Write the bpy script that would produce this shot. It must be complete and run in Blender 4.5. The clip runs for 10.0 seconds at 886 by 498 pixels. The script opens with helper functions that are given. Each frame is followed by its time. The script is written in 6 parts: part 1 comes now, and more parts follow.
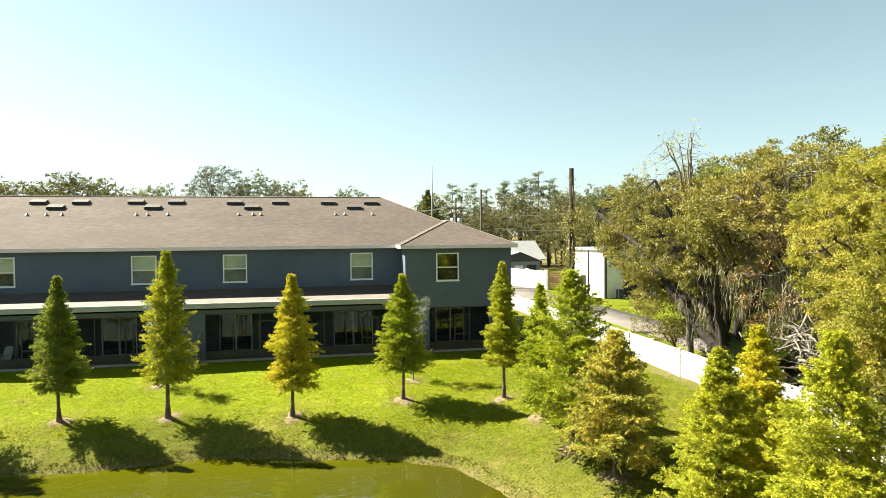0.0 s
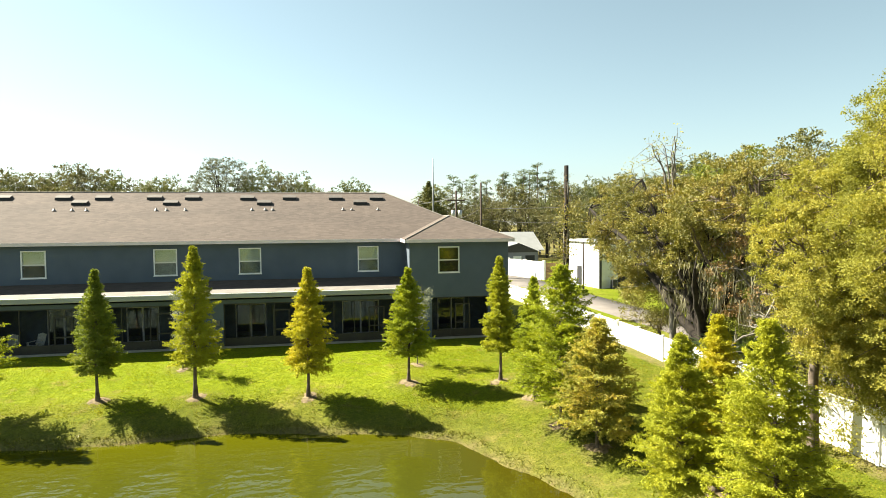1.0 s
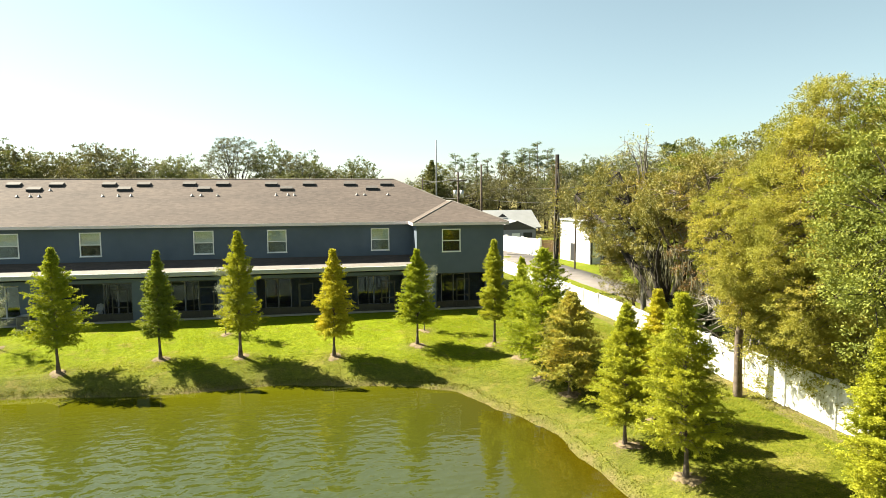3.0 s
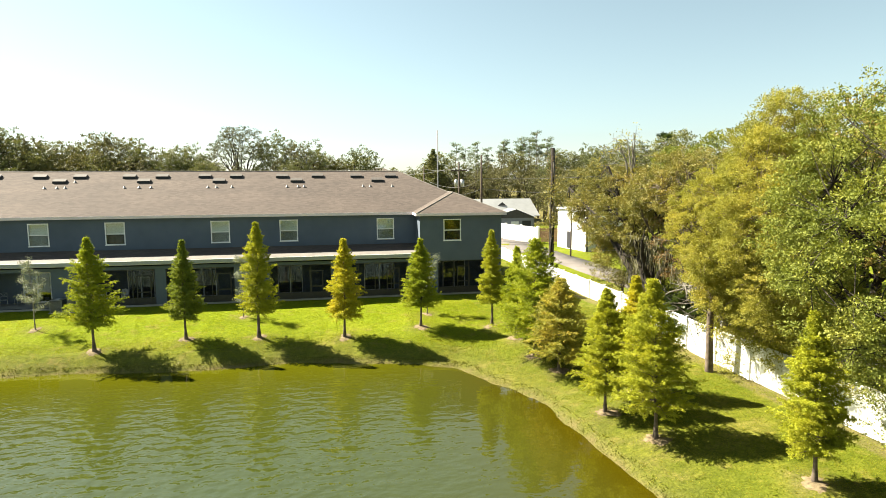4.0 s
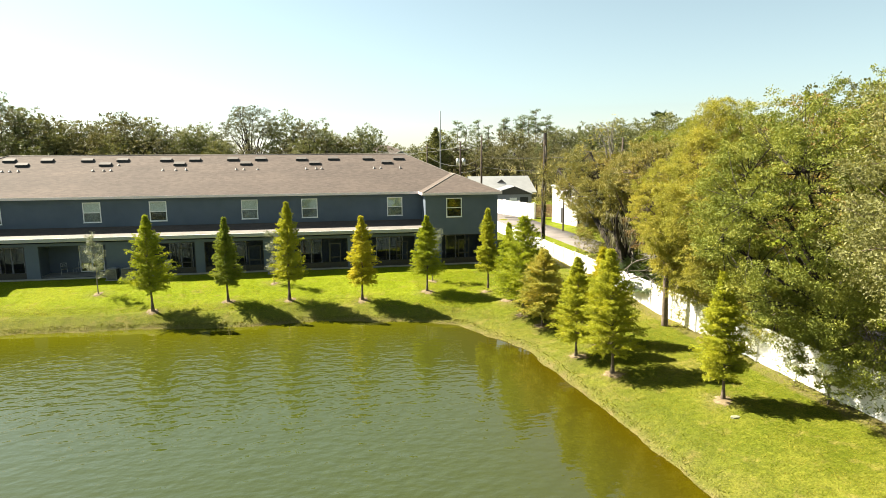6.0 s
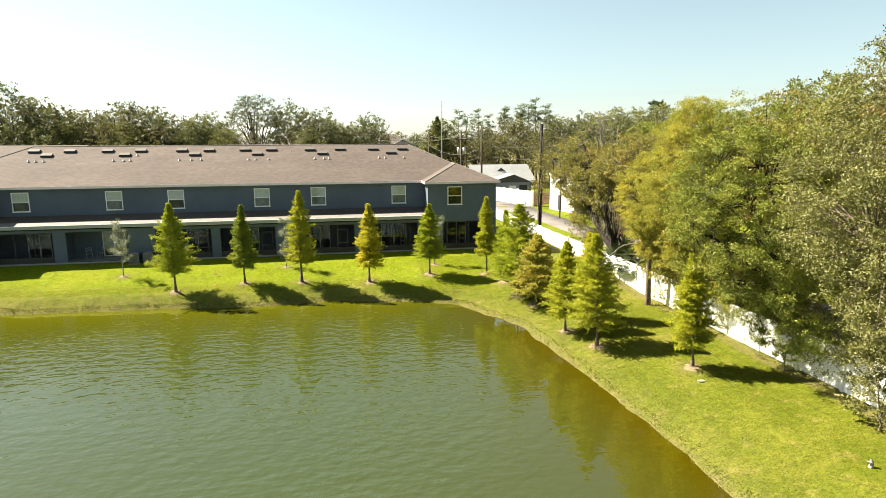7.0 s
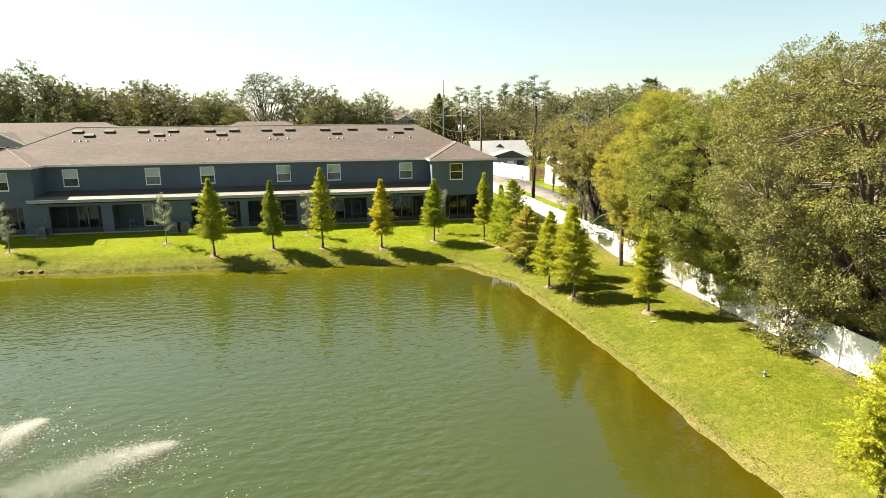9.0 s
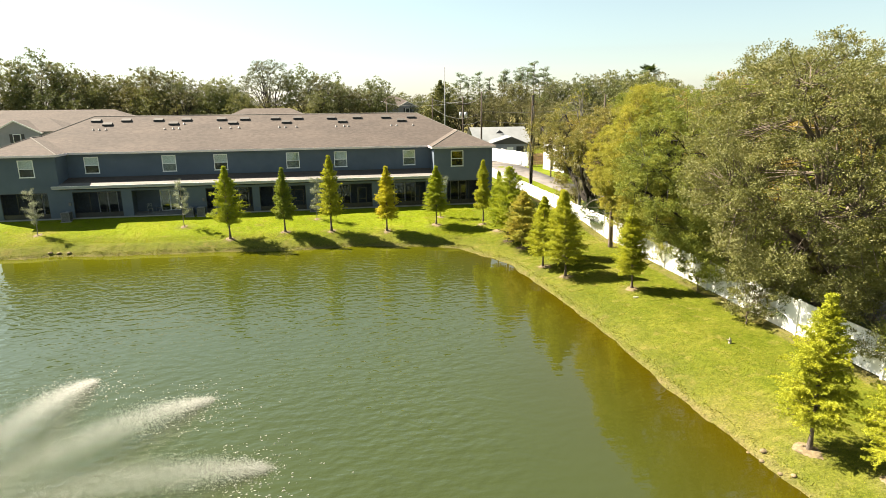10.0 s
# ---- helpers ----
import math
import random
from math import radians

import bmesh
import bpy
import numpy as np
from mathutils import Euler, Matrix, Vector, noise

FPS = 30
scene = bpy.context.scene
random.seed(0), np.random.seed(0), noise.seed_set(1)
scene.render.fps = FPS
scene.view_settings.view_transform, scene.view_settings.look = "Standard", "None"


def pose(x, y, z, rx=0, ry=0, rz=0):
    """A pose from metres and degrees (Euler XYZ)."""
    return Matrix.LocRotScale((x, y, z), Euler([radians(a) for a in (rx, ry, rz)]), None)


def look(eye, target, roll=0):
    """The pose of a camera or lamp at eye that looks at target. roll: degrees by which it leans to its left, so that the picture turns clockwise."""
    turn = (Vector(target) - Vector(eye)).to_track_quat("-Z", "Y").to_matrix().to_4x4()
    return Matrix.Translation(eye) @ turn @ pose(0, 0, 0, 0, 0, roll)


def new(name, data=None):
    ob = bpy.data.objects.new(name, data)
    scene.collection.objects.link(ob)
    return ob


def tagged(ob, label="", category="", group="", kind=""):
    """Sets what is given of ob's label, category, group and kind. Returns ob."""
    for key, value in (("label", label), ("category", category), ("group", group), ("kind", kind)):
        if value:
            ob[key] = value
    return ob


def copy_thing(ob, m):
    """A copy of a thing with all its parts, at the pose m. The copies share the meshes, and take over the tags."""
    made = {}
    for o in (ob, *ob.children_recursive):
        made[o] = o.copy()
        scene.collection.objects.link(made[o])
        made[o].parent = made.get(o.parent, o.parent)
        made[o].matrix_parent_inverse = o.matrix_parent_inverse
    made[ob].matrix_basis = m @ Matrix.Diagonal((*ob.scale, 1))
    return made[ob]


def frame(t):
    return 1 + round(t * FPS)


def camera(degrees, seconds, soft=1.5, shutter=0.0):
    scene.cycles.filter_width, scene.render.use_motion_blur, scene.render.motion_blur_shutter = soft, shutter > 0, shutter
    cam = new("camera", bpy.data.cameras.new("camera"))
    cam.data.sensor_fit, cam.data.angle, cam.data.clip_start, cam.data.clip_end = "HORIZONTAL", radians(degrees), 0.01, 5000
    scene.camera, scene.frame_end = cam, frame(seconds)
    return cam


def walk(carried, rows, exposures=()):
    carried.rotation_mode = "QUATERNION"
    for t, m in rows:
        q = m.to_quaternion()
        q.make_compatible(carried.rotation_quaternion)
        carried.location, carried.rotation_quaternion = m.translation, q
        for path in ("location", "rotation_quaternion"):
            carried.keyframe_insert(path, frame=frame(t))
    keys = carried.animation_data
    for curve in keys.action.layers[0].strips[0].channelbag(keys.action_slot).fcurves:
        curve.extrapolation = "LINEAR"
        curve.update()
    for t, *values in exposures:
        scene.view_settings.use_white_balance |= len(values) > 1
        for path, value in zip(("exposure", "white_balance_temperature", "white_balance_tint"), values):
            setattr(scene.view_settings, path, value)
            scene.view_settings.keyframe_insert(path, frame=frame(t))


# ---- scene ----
cam = camera(73.7, 10.0, soft=0.75)
PATH = [
    (0, (-5.915, -9.518, 6.794), (-2.206, 10.128, 6.289), -0.47),
    (0.5, (-6.187, -10.656, 6.990), (-2.479, 8.985, 6.306), -0.44),
    (1, (-6.441, -11.795, 7.164), (-2.740, 7.839, 6.282), -0.42),
    (1.5, (-6.679, -12.963, 7.342), (-2.995, 6.664, 6.248), -0.40),
    (2, (-6.925, -14.182, 7.545), (-3.270, 5.437, 6.228), -0.38),
    (2.5, (-7.176, -15.455, 7.765), (-3.545, 4.152, 6.219), -0.37),
    (4, (-7.985, -19.449, 8.420), (-4.412, 0.102, 6.187), -0.31),
    (4.5, (-8.271, -20.840, 8.632), (-4.717, -1.312, 6.174), -0.31),
    (5, (-8.558, -22.278, 8.840), (-5.026, -2.776, 6.163), -0.34),
    (5.5, (-8.842, -23.744, 9.024), (-5.332, -4.267, 6.134), -0.35),
    (7, (-9.676, -28.176, 9.550), (-6.246, -8.791, 6.021), -0.37),
    (7.5, (-9.957, -29.690, 9.728), (-6.550, -10.341, 5.985), -0.38),
    (8, (-10.291, -31.256, 9.928), (-6.896, -11.945, 5.981), -0.38),
    (8.5, (-10.648, -32.822, 10.134), (-7.265, -13.555, 5.971), -0.39),
    (9, (-10.987, -34.404, 10.351), (-7.616, -15.187, 5.954), -0.42),
    (9.5, (-11.289, -35.978, 10.606), (-7.945, -16.814, 5.965), -0.46),
    (10, (-11.565, -37.508, 10.893), (-8.258, -18.401, 5.998), -0.48),
]
EXPOSURE = [(0.0, 1.75, 6750, 5), (10.0, 1.73, 6850, 10)]
walk(cam, [(t, look(eye, target, roll)) for t, eye, target, roll in PATH], EXPOSURE)

# ---- light ----
SUN_FROM = Vector((-0.84, 0.545, 1.0)).normalized()
sky_world = bpy.data.worlds.new("sky")
scene.world = sky_world
sky_world.use_nodes = True
wn = sky_world.node_tree.nodes
sky = wn.new("ShaderNodeTexSky")
sky.sky_type = "NISHITA"
sky.sun_disc = False
sky.sun_elevation = math.asin(SUN_FROM.z)
sky.sun_rotation = math.atan2(SUN_FROM.x, SUN_FROM.y)
sky.air_density, sky.dust_density, sky.ozone_density = 1.0, 0.5, 1.0
tint = wn.new("ShaderNodeMix")
tint.data_type, tint.blend_type = "RGBA", "MULTIPLY"
tint.inputs[0].default_value = 1.0
tint.inputs[7].default_value = (0.94, 1.02, 1.02, 1)
pale = wn.new("ShaderNodeHueSaturation")
pale.inputs["Hue"].default_value, pale.inputs["Saturation"].default_value = 0.480, 0.64
sky_world.node_tree.links.new(sky.outputs[0], pale.inputs["Color"])
sky_world.node_tree.links.new(pale.outputs[0], tint.inputs[6])
sky_world.node_tree.links.new(tint.outputs[2], wn["Background"].inputs[0])
wn["Background"].inputs[1].default_value = 0.051
sun = new("sun", bpy.data.lights.new("sun", "SUN"))
sun.data.energy, sun.data.angle, sun.data.color = 7.5, radians(0.53), (1.0, 0.93, 0.80)
sun.matrix_world = look((0, 0, 60), Vector((0, 0, 60)) - SUN_FROM)


# ---- materials ----
def node_material(name):
    m = bpy.data.materials.new(name)
    m.use_nodes = True
    t = m.node_tree
    return m, t.nodes, t.links, t.nodes["Principled BSDF"]


def ramp(nodes, stops):
    r = nodes.new("ShaderNodeValToRGB")
    while len(r.color_ramp.elements) < len(stops):
        r.color_ramp.elements.new(0.5)
    for e, (p, c) in zip(r.color_ramp.elements, stops):
        e.position, e.color = p, (*c, 1)
    return r


def noise_node(nodes, links, scale, detail=4.0, rough=0.6, stretch=None, space="Object"):
    n = nodes.new("ShaderNodeTexNoise")
    n.inputs["Scale"].default_value, n.inputs["Detail"].default_value, n.inputs["Roughness"].default_value = scale, detail, rough
    co = nodes.new("ShaderNodeTexCoord")
    if space == "World":
        geo = nodes.new("ShaderNodeNewGeometry")
        source = geo.outputs["Position"]
    else:
        source = co.outputs[space]
    if stretch:
        mp = nodes.new("ShaderNodeMapping")
        mp.inputs["Scale"].default_value = stretch
        links.new(source, mp.inputs["Vector"])
        source = mp.outputs[0]
    links.new(source, n.inputs["Vector"])
    return n


def mix_colour(nodes, links, a, b, fac, mode="MIX"):
    m = nodes.new("ShaderNodeMix")
    m.data_type, m.blend_type = "RGBA", mode
    for sock, value in ((m.inputs[0], fac), (m.inputs[6], a), (m.inputs[7], b)):
        if isinstance(value, (int, float)):
            sock.default_value = value
        elif isinstance(value, tuple):
            sock.default_value = (*value, 1)
        else:
            links.new(value, sock)
    return m.outputs[2]


def bump(nodes, links, height, strength, distance, to):
    b = nodes.new("ShaderNodeBump")
    b.inputs["Strength"].default_value, b.inputs["Distance"].default_value = strength, distance
    links.new(height, b.inputs["Height"])
    links.new(b.outputs[0], to.inputs["Normal"])
    return b


def plain(name, colour, rough=0.6, metal=0.0, vary=0.12, scale=3.0, bumpy=0.0, fine=60.0, spec=0.5):
    """A surface with broad stains and fine grain."""
    m, n, l, p = node_material(name)
    big = noise_node(n, l, scale, 5)
    small = noise_node(n, l, fine, 3)
    dark = tuple(c * (1 - 2 * vary) for c in colour)
    light = tuple(min(1, c * (1 + vary)) for c in colour)
    r = ramp(n, [(0.3, dark), (0.7, light)])
    l.new(big.outputs[0], r.inputs[0])
    g = ramp(n, [(0.3, (0.86,) * 3), (0.7, (1.0,) * 3)])
    l.new(small.outputs[0], g.inputs[0])
    l.new(mix_colour(n, l, r.outputs[0], g.outputs[0], 1.0, "MULTIPLY"), p.inputs["Base Color"])
    p.inputs["Roughness"].default_value, p.inputs["Metallic"].default_value = rough, metal
    p.inputs["Specular IOR Level"].default_value = spec
    if bumpy:
        bump(n, l, small.outputs[0], bumpy, 0.01, p)
    return m


def leaf_material(name, stops, glow=0.2, patch=0.35, gloss=0.35, rough=0.55, vary=0.45):
    """Leaves that let the light through; the colour drifts over the crown and from leaf to leaf."""
    m, n, l, p = node_material(name)
    geo = n.new("ShaderNodeNewGeometry")
    drift = noise_node(n, l, patch, 3)
    mixed = n.new("ShaderNodeMath")
    mixed.operation = "MULTIPLY_ADD"
    mixed.inputs[1].default_value = vary
    l.new(geo.outputs["Random Per Island"], mixed.inputs[0])
    lower = n.new("ShaderNodeMath")
    lower.operation = "MULTIPLY_ADD"
    lower.inputs[1].default_value, lower.inputs[2].default_value = 1.3, -0.35
    l.new(drift.outputs[0], lower.inputs[0])
    l.new(lower.outputs[0], mixed.inputs[2])
    r = ramp(n, stops)
    l.new(mixed.outputs[0], r.inputs[0])
    l.new(r.outputs[0], p.inputs["Base Color"])
    p.inputs["Roughness"].default_value = rough
    p.inputs["Specular IOR Level"].default_value = gloss
    tr = n.new("ShaderNodeBsdfTranslucent")
    l.new(mix_colour(n, l, r.outputs[0], (1.25, 1.2, 0.6), 1.0, "MULTIPLY"), tr.inputs["Color"])
    mx = n.new("ShaderNodeMixShader")
    mx.inputs[0].default_value = glow
    l.new(p.outputs[0], mx.inputs[1])
    l.new(tr.outputs[0], mx.inputs[2])
    l.new(mx.outputs[0], n["Material Output"].inputs["Surface"])
    return m


STUCCO = plain("slate stucco", (0.098, 0.123, 0.156), 0.9, 0, 0.07, 0.5, 0.4, 45, 0.25)
TRIM = plain("white trim", (0.82, 0.82, 0.80), 0.5, 0, 0.06, 1.5)
FASCIA = plain("fascia paint", (0.70, 0.61, 0.62), 0.55, 0, 0.06, 1.2)
GREYFASCIA = plain("grey fascia paint", (0.30, 0.31, 0.32), 0.55, 0, 0.06, 1.2)
# paler tone that stands for sun on the porch eave
SUNSTRIP = plain("sunlit eave strip", (0.175, 0.158, 0.142), 0.85, 0, 0.12, 1.5, 0.4, 50, 0.3)
SOFFIT = plain("soffit vinyl", (0.5, 0.49, 0.46), 0.7, 0, 0.05)
VINYL = plain("white vinyl", (0.78, 0.77, 0.73), 0.45, 0, 0.06, 0.8)
CONCRETE = plain("concrete", (0.259, 0.252, 0.238), 0.9, 0, 0.12, 1.5, 0.4, 40)
DARK = plain("dark interior", (0.03, 0.032, 0.034), 0.8, 0, 0.1)
BRONZE = plain("bronze aluminium", (0.035, 0.034, 0.032), 0.45, 0.3, 0.1)
GALV = plain("galvanised steel", (0.45, 0.46, 0.46), 0.45, 0.7, 0.15, 8)
BLACKVENT = plain("black vent metal", (0.018, 0.017, 0.016), 0.5, 0.2, 0.15, 6)
PVC = plain("grey pvc", (0.136, 0.131, 0.126), 0.5)
BARK = plain("grey brown bark", (0.155, 0.121, 0.092), 0.95, 0, 0.3, 4, 0.9, 26, 0.2)
DARKBARK = plain("dark oak bark", (0.038, 0.031, 0.025), 0.95, 0, 0.3, 3, 0.9, 22, 0.2)
PALEBARK = plain("bleached dead wood", (0.217, 0.197, 0.166), 0.9, 0, 0.2, 4, 0.6, 30, 0.2)
MULCH = plain("pine straw mulch", (0.185, 0.140, 0.080), 0.95, 0, 0.3, 6, 0.9, 70, 0.2)
POLEWOOD = plain("weathered pole wood", (0.094, 0.072, 0.058), 0.9, 0, 0.25, 5, 0.6, 40, 0.2)
WHITEWALL = plain("white painted block", (0.8, 0.79, 0.76), 0.7, 0, 0.05, 0.6, 0.2, 30)
METALROOF = plain("pale metal roof", (0.259, 0.263, 0.259), 0.5, 0.1, 0.08, 0.6)
BRICKRED = plain("red brown block wall", (0.216, 0.101, 0.065), 0.85, 0, 0.15, 2)
CEDARWOOD = plain("new cedar boards", (0.324, 0.194, 0.108), 0.8, 0, 0.15, 3)
GREYSIDING = plain("pale grey siding", (0.238, 0.245, 0.288), 0.7, 0, 0.06, 1)
SHUTTER = plain("black shutter", (0.03, 0.03, 0.035), 0.5)
ACMETAL = plain("condenser enamel", (0.19, 0.19, 0.18), 0.5, 0.2, 0.1, 3)
WHITEPLASTIC = plain("white plastic", (0.78, 0.78, 0.76), 0.4)
CERAMIC = plain("brown ceramic", (0.12, 0.08, 0.06), 0.4)
CABLE = plain("weathered aluminium line", (0.11, 0.11, 0.105), 0.6)
MASTGREY = plain("dull grey painted steel", (0.20, 0.205, 0.21), 0.6, 0, 0.15, 8)
WEATHERED = plain("weathered pale stub", (0.34, 0.30, 0.24), 0.85, 0, 0.25, 30)
MOSSSTONE = plain("lichened flat stone", (0.20, 0.205, 0.12), 0.95, 0, 0.3, 12)
BLIND = plain("closed white blind", (0.64, 0.70, 0.70), 0.7, 0, 0.05, 2)
ROOMDIM = plain("room dimness", (0.05, 0.068, 0.05), 0.9, 0, 0.3, 1.2)
VENTCAP = plain("brown vent cap", (0.072, 0.061, 0.054), 0.8, 0.1, 0.15, 6)
RIDGECAP = plain("pale ridge shingles", (0.194, 0.173, 0.151), 0.9, 0, 0.2, 3, 0.5, 40, 0.3)


def shingle_material():
    m, n, l, p = node_material("asphalt shingles")
    uv = n.new("ShaderNodeUVMap")
    br = n.new("ShaderNodeTexBrick")
    br.inputs["Scale"].default_value = 1.0
    br.inputs["Brick Width"].default_value, br.inputs["Row Height"].default_value = 0.33, 0.14
    br.inputs["Mortar Size"].default_value, br.inputs["Mortar Smooth"].default_value = 0.006, 0.3
    br.inputs["Color1"].default_value, br.inputs["Color2"].default_value = (0.074, 0.058, 0.050, 1), (0.104, 0.083, 0.071, 1)
    br.inputs["Mortar"].default_value = (0.082, 0.07, 0.06, 1)
    l.new(uv.outputs[0], br.inputs["Vector"])
    big = noise_node(n, l, 0.35, 5, stretch=(0.5, 1.6, 1))
    st = ramp(n, [(0.3, (0.80, 0.78, 0.77)), (0.7, (1.12, 1.08, 1.04))])
    l.new(big.outputs[0], st.inputs[0])
    grain = noise_node(n, l, 90, 2)
    gr = ramp(n, [(0.3, (0.8,) * 3), (0.7, (1.1,) * 3)])
    l.new(grain.outputs[0], gr.inputs[0])
    c = mix_colour(n, l, br.outputs["Color"], st.outputs[0], 1.0, "MULTIPLY")
    l.new(mix_colour(n, l, c, gr.outputs[0], 1.0, "MULTIPLY"), p.inputs["Base Color"])
    p.inputs["Roughness"].default_value = 0.92
    p.inputs["Specular IOR Level"].default_value = 0.3
    bump(n, l, br.outputs["Fac"], 0.5, 0.01, p).invert = True
    return m


SHINGLE = shingle_material()


def grass_ground_material():
    m, n, l, p = node_material("lawn ground")
    big = noise_node(n, l, 0.22, 5, space="World")
    mid = noise_node(n, l, 1.3, 5, space="World")
    fine = noise_node(n, l, 14, 4, space="World")
    r = ramp(n, [(0.30, (0.056, 0.076, 0.006)), (0.46, (0.082, 0.100, 0.010)), (0.58, (0.108, 0.118, 0.016)), (0.74, (0.155, 0.136, 0.044))])
    l.new(big.outputs[0], r.inputs[0])
    lush = n.new("ShaderNodeAttribute")
    lush.attribute_name = "lush"
    yard = ramp(n, [(0.30, (0.118, 0.155, 0.005)), (0.5, (0.139, 0.178, 0.010)), (0.74, (0.177, 0.194, 0.018))])
    l.new(big.outputs[0], yard.inputs[0])
    grassy = mix_colour(n, l, r.outputs[0], yard.outputs[0], lush.outputs["Fac"])
    dry = ramp(n, [(0.56, (0, 0, 0)), (0.75, (1, 1, 1))])
    l.new(mid.outputs[0], dry.inputs[0])
    c = mix_colour(n, l, grassy, (0.163, 0.143, 0.041), dry.outputs[0])
    g = ramp(n, [(0.3, (0.62, 0.66, 0.55)), (0.68, (1.22, 1.16, 1.15))])
    l.new(fine.outputs[0], g.inputs[0])
    c = mix_colour(n, l, c, g.outputs[0], 1.0, "MULTIPLY")
    clumps = noise_node(n, l, 4.2, 4, 0.65, space="World")
    tuft = ramp(n, [(0.36, (0.70, 0.74, 0.60)), (0.64, (1.2, 1.16, 1.1))])
    l.new(clumps.outputs[0], tuft.inputs[0])
    c = mix_colour(n, l, c, tuft.outputs[0], 1.0, "MULTIPLY")
    attr = n.new("ShaderNodeAttribute")
    attr.attribute_name = "bare"
    mud = ramp(n, [(0.3, (0.061, 0.051, 0.020)), (0.7, (0.177, 0.143, 0.065))])
    l.new(fine.outputs[0], mud.inputs[0])
    jitter = n.new("ShaderNodeMath")
    jitter.operation = "MULTIPLY"
    spread = ramp(n, [(0.35, (0, 0, 0)), (0.6, (1, 1, 1))])
    l.new(mid.outputs[0], spread.inputs[0])
    add = n.new("ShaderNodeMath")
    add.operation, add.use_clamp = "MULTIPLY_ADD", True
    add.inputs[1].default_value = 0.5
    l.new(spread.outputs[0], add.inputs[0])
    add.inputs[2].default_value = 0.5
    l.new(add.outputs[0], jitter.inputs[0])
    l.new(attr.outputs["Fac"], jitter.inputs[1])
    l.new(mix_colour(n, l, c, mud.outputs[0], jitter.outputs[0]), p.inputs["Base Color"])
    p.inputs["Roughness"].default_value = 0.95
    p.inputs["Specular IOR Level"].default_value = 0.04
    bump(n, l, fine.outputs[0], 0.9, 0.06, p)
    return m


GROUND = grass_ground_material()
GRASSBLADE = leaf_material("yard grass blades", [(0.0, (0.144, 0.178, 0.005)), (0.3, (0.197, 0.238, 0.008)), (0.55, (0.251, 0.261, 0.014)), (0.85, (0.323, 0.276, 0.050))], 0.35, 0.3, 0.04, 0.6, 0.2)
BANKBLADE = leaf_material("bank grass blades", [(0.0, (0.067, 0.095, 0.004)), (0.25, (0.099, 0.130, 0.005)), (0.45, (0.136, 0.158, 0.008)), (0.68, (0.218, 0.197, 0.030))], 0.3, 2.2, 0.04, 0.6, 0.4)
WEED = leaf_material("bank weeds", [(0.0, (0.075, 0.090, 0.008)), (0.5, (0.144, 0.147, 0.015)), (1.0, (0.257, 0.216, 0.059))], 0.16, 0.8, 0.2)


def water_material():
    m, n, l, p = node_material("pond water")
    big = noise_node(n, l, 0.08, 3, space="World")
    r = ramp(n, [(0.3, (0.025, 0.033, 0.006)), (0.7, (0.028, 0.037, 0.007))])
    l.new(big.outputs[0], r.inputs[0])
    at = n.new("ShaderNodeAttribute")
    at.attribute_name = "shallow"
    tinted = mix_colour(n, l, r.outputs[0], (0.038, 0.029, 0.0004), at.outputs["Fac"])
    p.inputs["Roughness"].default_value = 0.03
    murk = n.new("ShaderNodeAttribute")
    murk.attribute_name = "murk"
    stirred = mix_colour(n, l, tinted, (0.056, 0.058, 0.002), murk.outputs["Fac"])
    l.new(stirred, p.inputs["Base Color"])
    p.inputs["IOR"].default_value = 1.42
    p.inputs["Specular IOR Level"].default_value = 1.0
    fine = noise_node(n, l, 5.0, 2, 0.5, (0.8, 1.15, 1), "World")
    small = noise_node(n, l, 1.9, 1.5, 0.45, (0.75, 1.15, 1), "World")
    wide = noise_node(n, l, 0.8, 3, 0.5, (0.35, 1.3, 1), "World")
    calm = noise_node(n, l, 0.07, 3, 0.5, None, "World")
    cr = ramp(n, [(0.36, (0.35,) * 3), (0.6, (1.0,) * 3)])
    l.new(calm.outputs[0], cr.inputs[0])

    def add_scaled(value, factor, other):
        k = n.new("ShaderNodeMath")
        k.operation = "MULTIPLY_ADD"
        k.inputs[1].default_value = factor
        l.new(value, k.inputs[0])
        l.new(other, k.inputs[2])
        return k.outputs[0]

    h = add_scaled(fine.outputs[0], 0.2, small.outputs[0])
    b = n.new("ShaderNodeMath")
    b.operation = "MULTIPLY"
    l.new(h, b.inputs[0])
    open_water = n.new("ShaderNodeAttribute")
    open_water.attribute_name = "exposed"
    sheltered = n.new("ShaderNodeMath")
    sheltered.operation = "MULTIPLY"
    l.new(cr.outputs[0], sheltered.inputs[0])
    l.new(open_water.outputs["Fac"], sheltered.inputs[1])
    l.new(sheltered.outputs[0], b.inputs[1])
    bump(n, l, add_scaled(wide.outputs[0], 0.15, b.outputs[0]), 1.0, 0.085, p)
    return m


WATER = water_material()


def asphalt_material():
    m = plain("asphalt", (0.130, 0.114, 0.103), 0.9, 0, 0.15, 0.5, 0.5, 50, 0.3)
    return m


ASPHALT = asphalt_material()


def glass_pane_material():
    m, n, l, p = node_material("window glass")
    p.inputs["Base Color"].default_value = (0.9, 0.95, 0.92, 1)
    p.inputs["Roughness"].default_value = 0.02
    p.inputs["IOR"].default_value = 1.85
    p.inputs["Transmission Weight"].default_value = 1.0
    return m


GLASS = glass_pane_material()


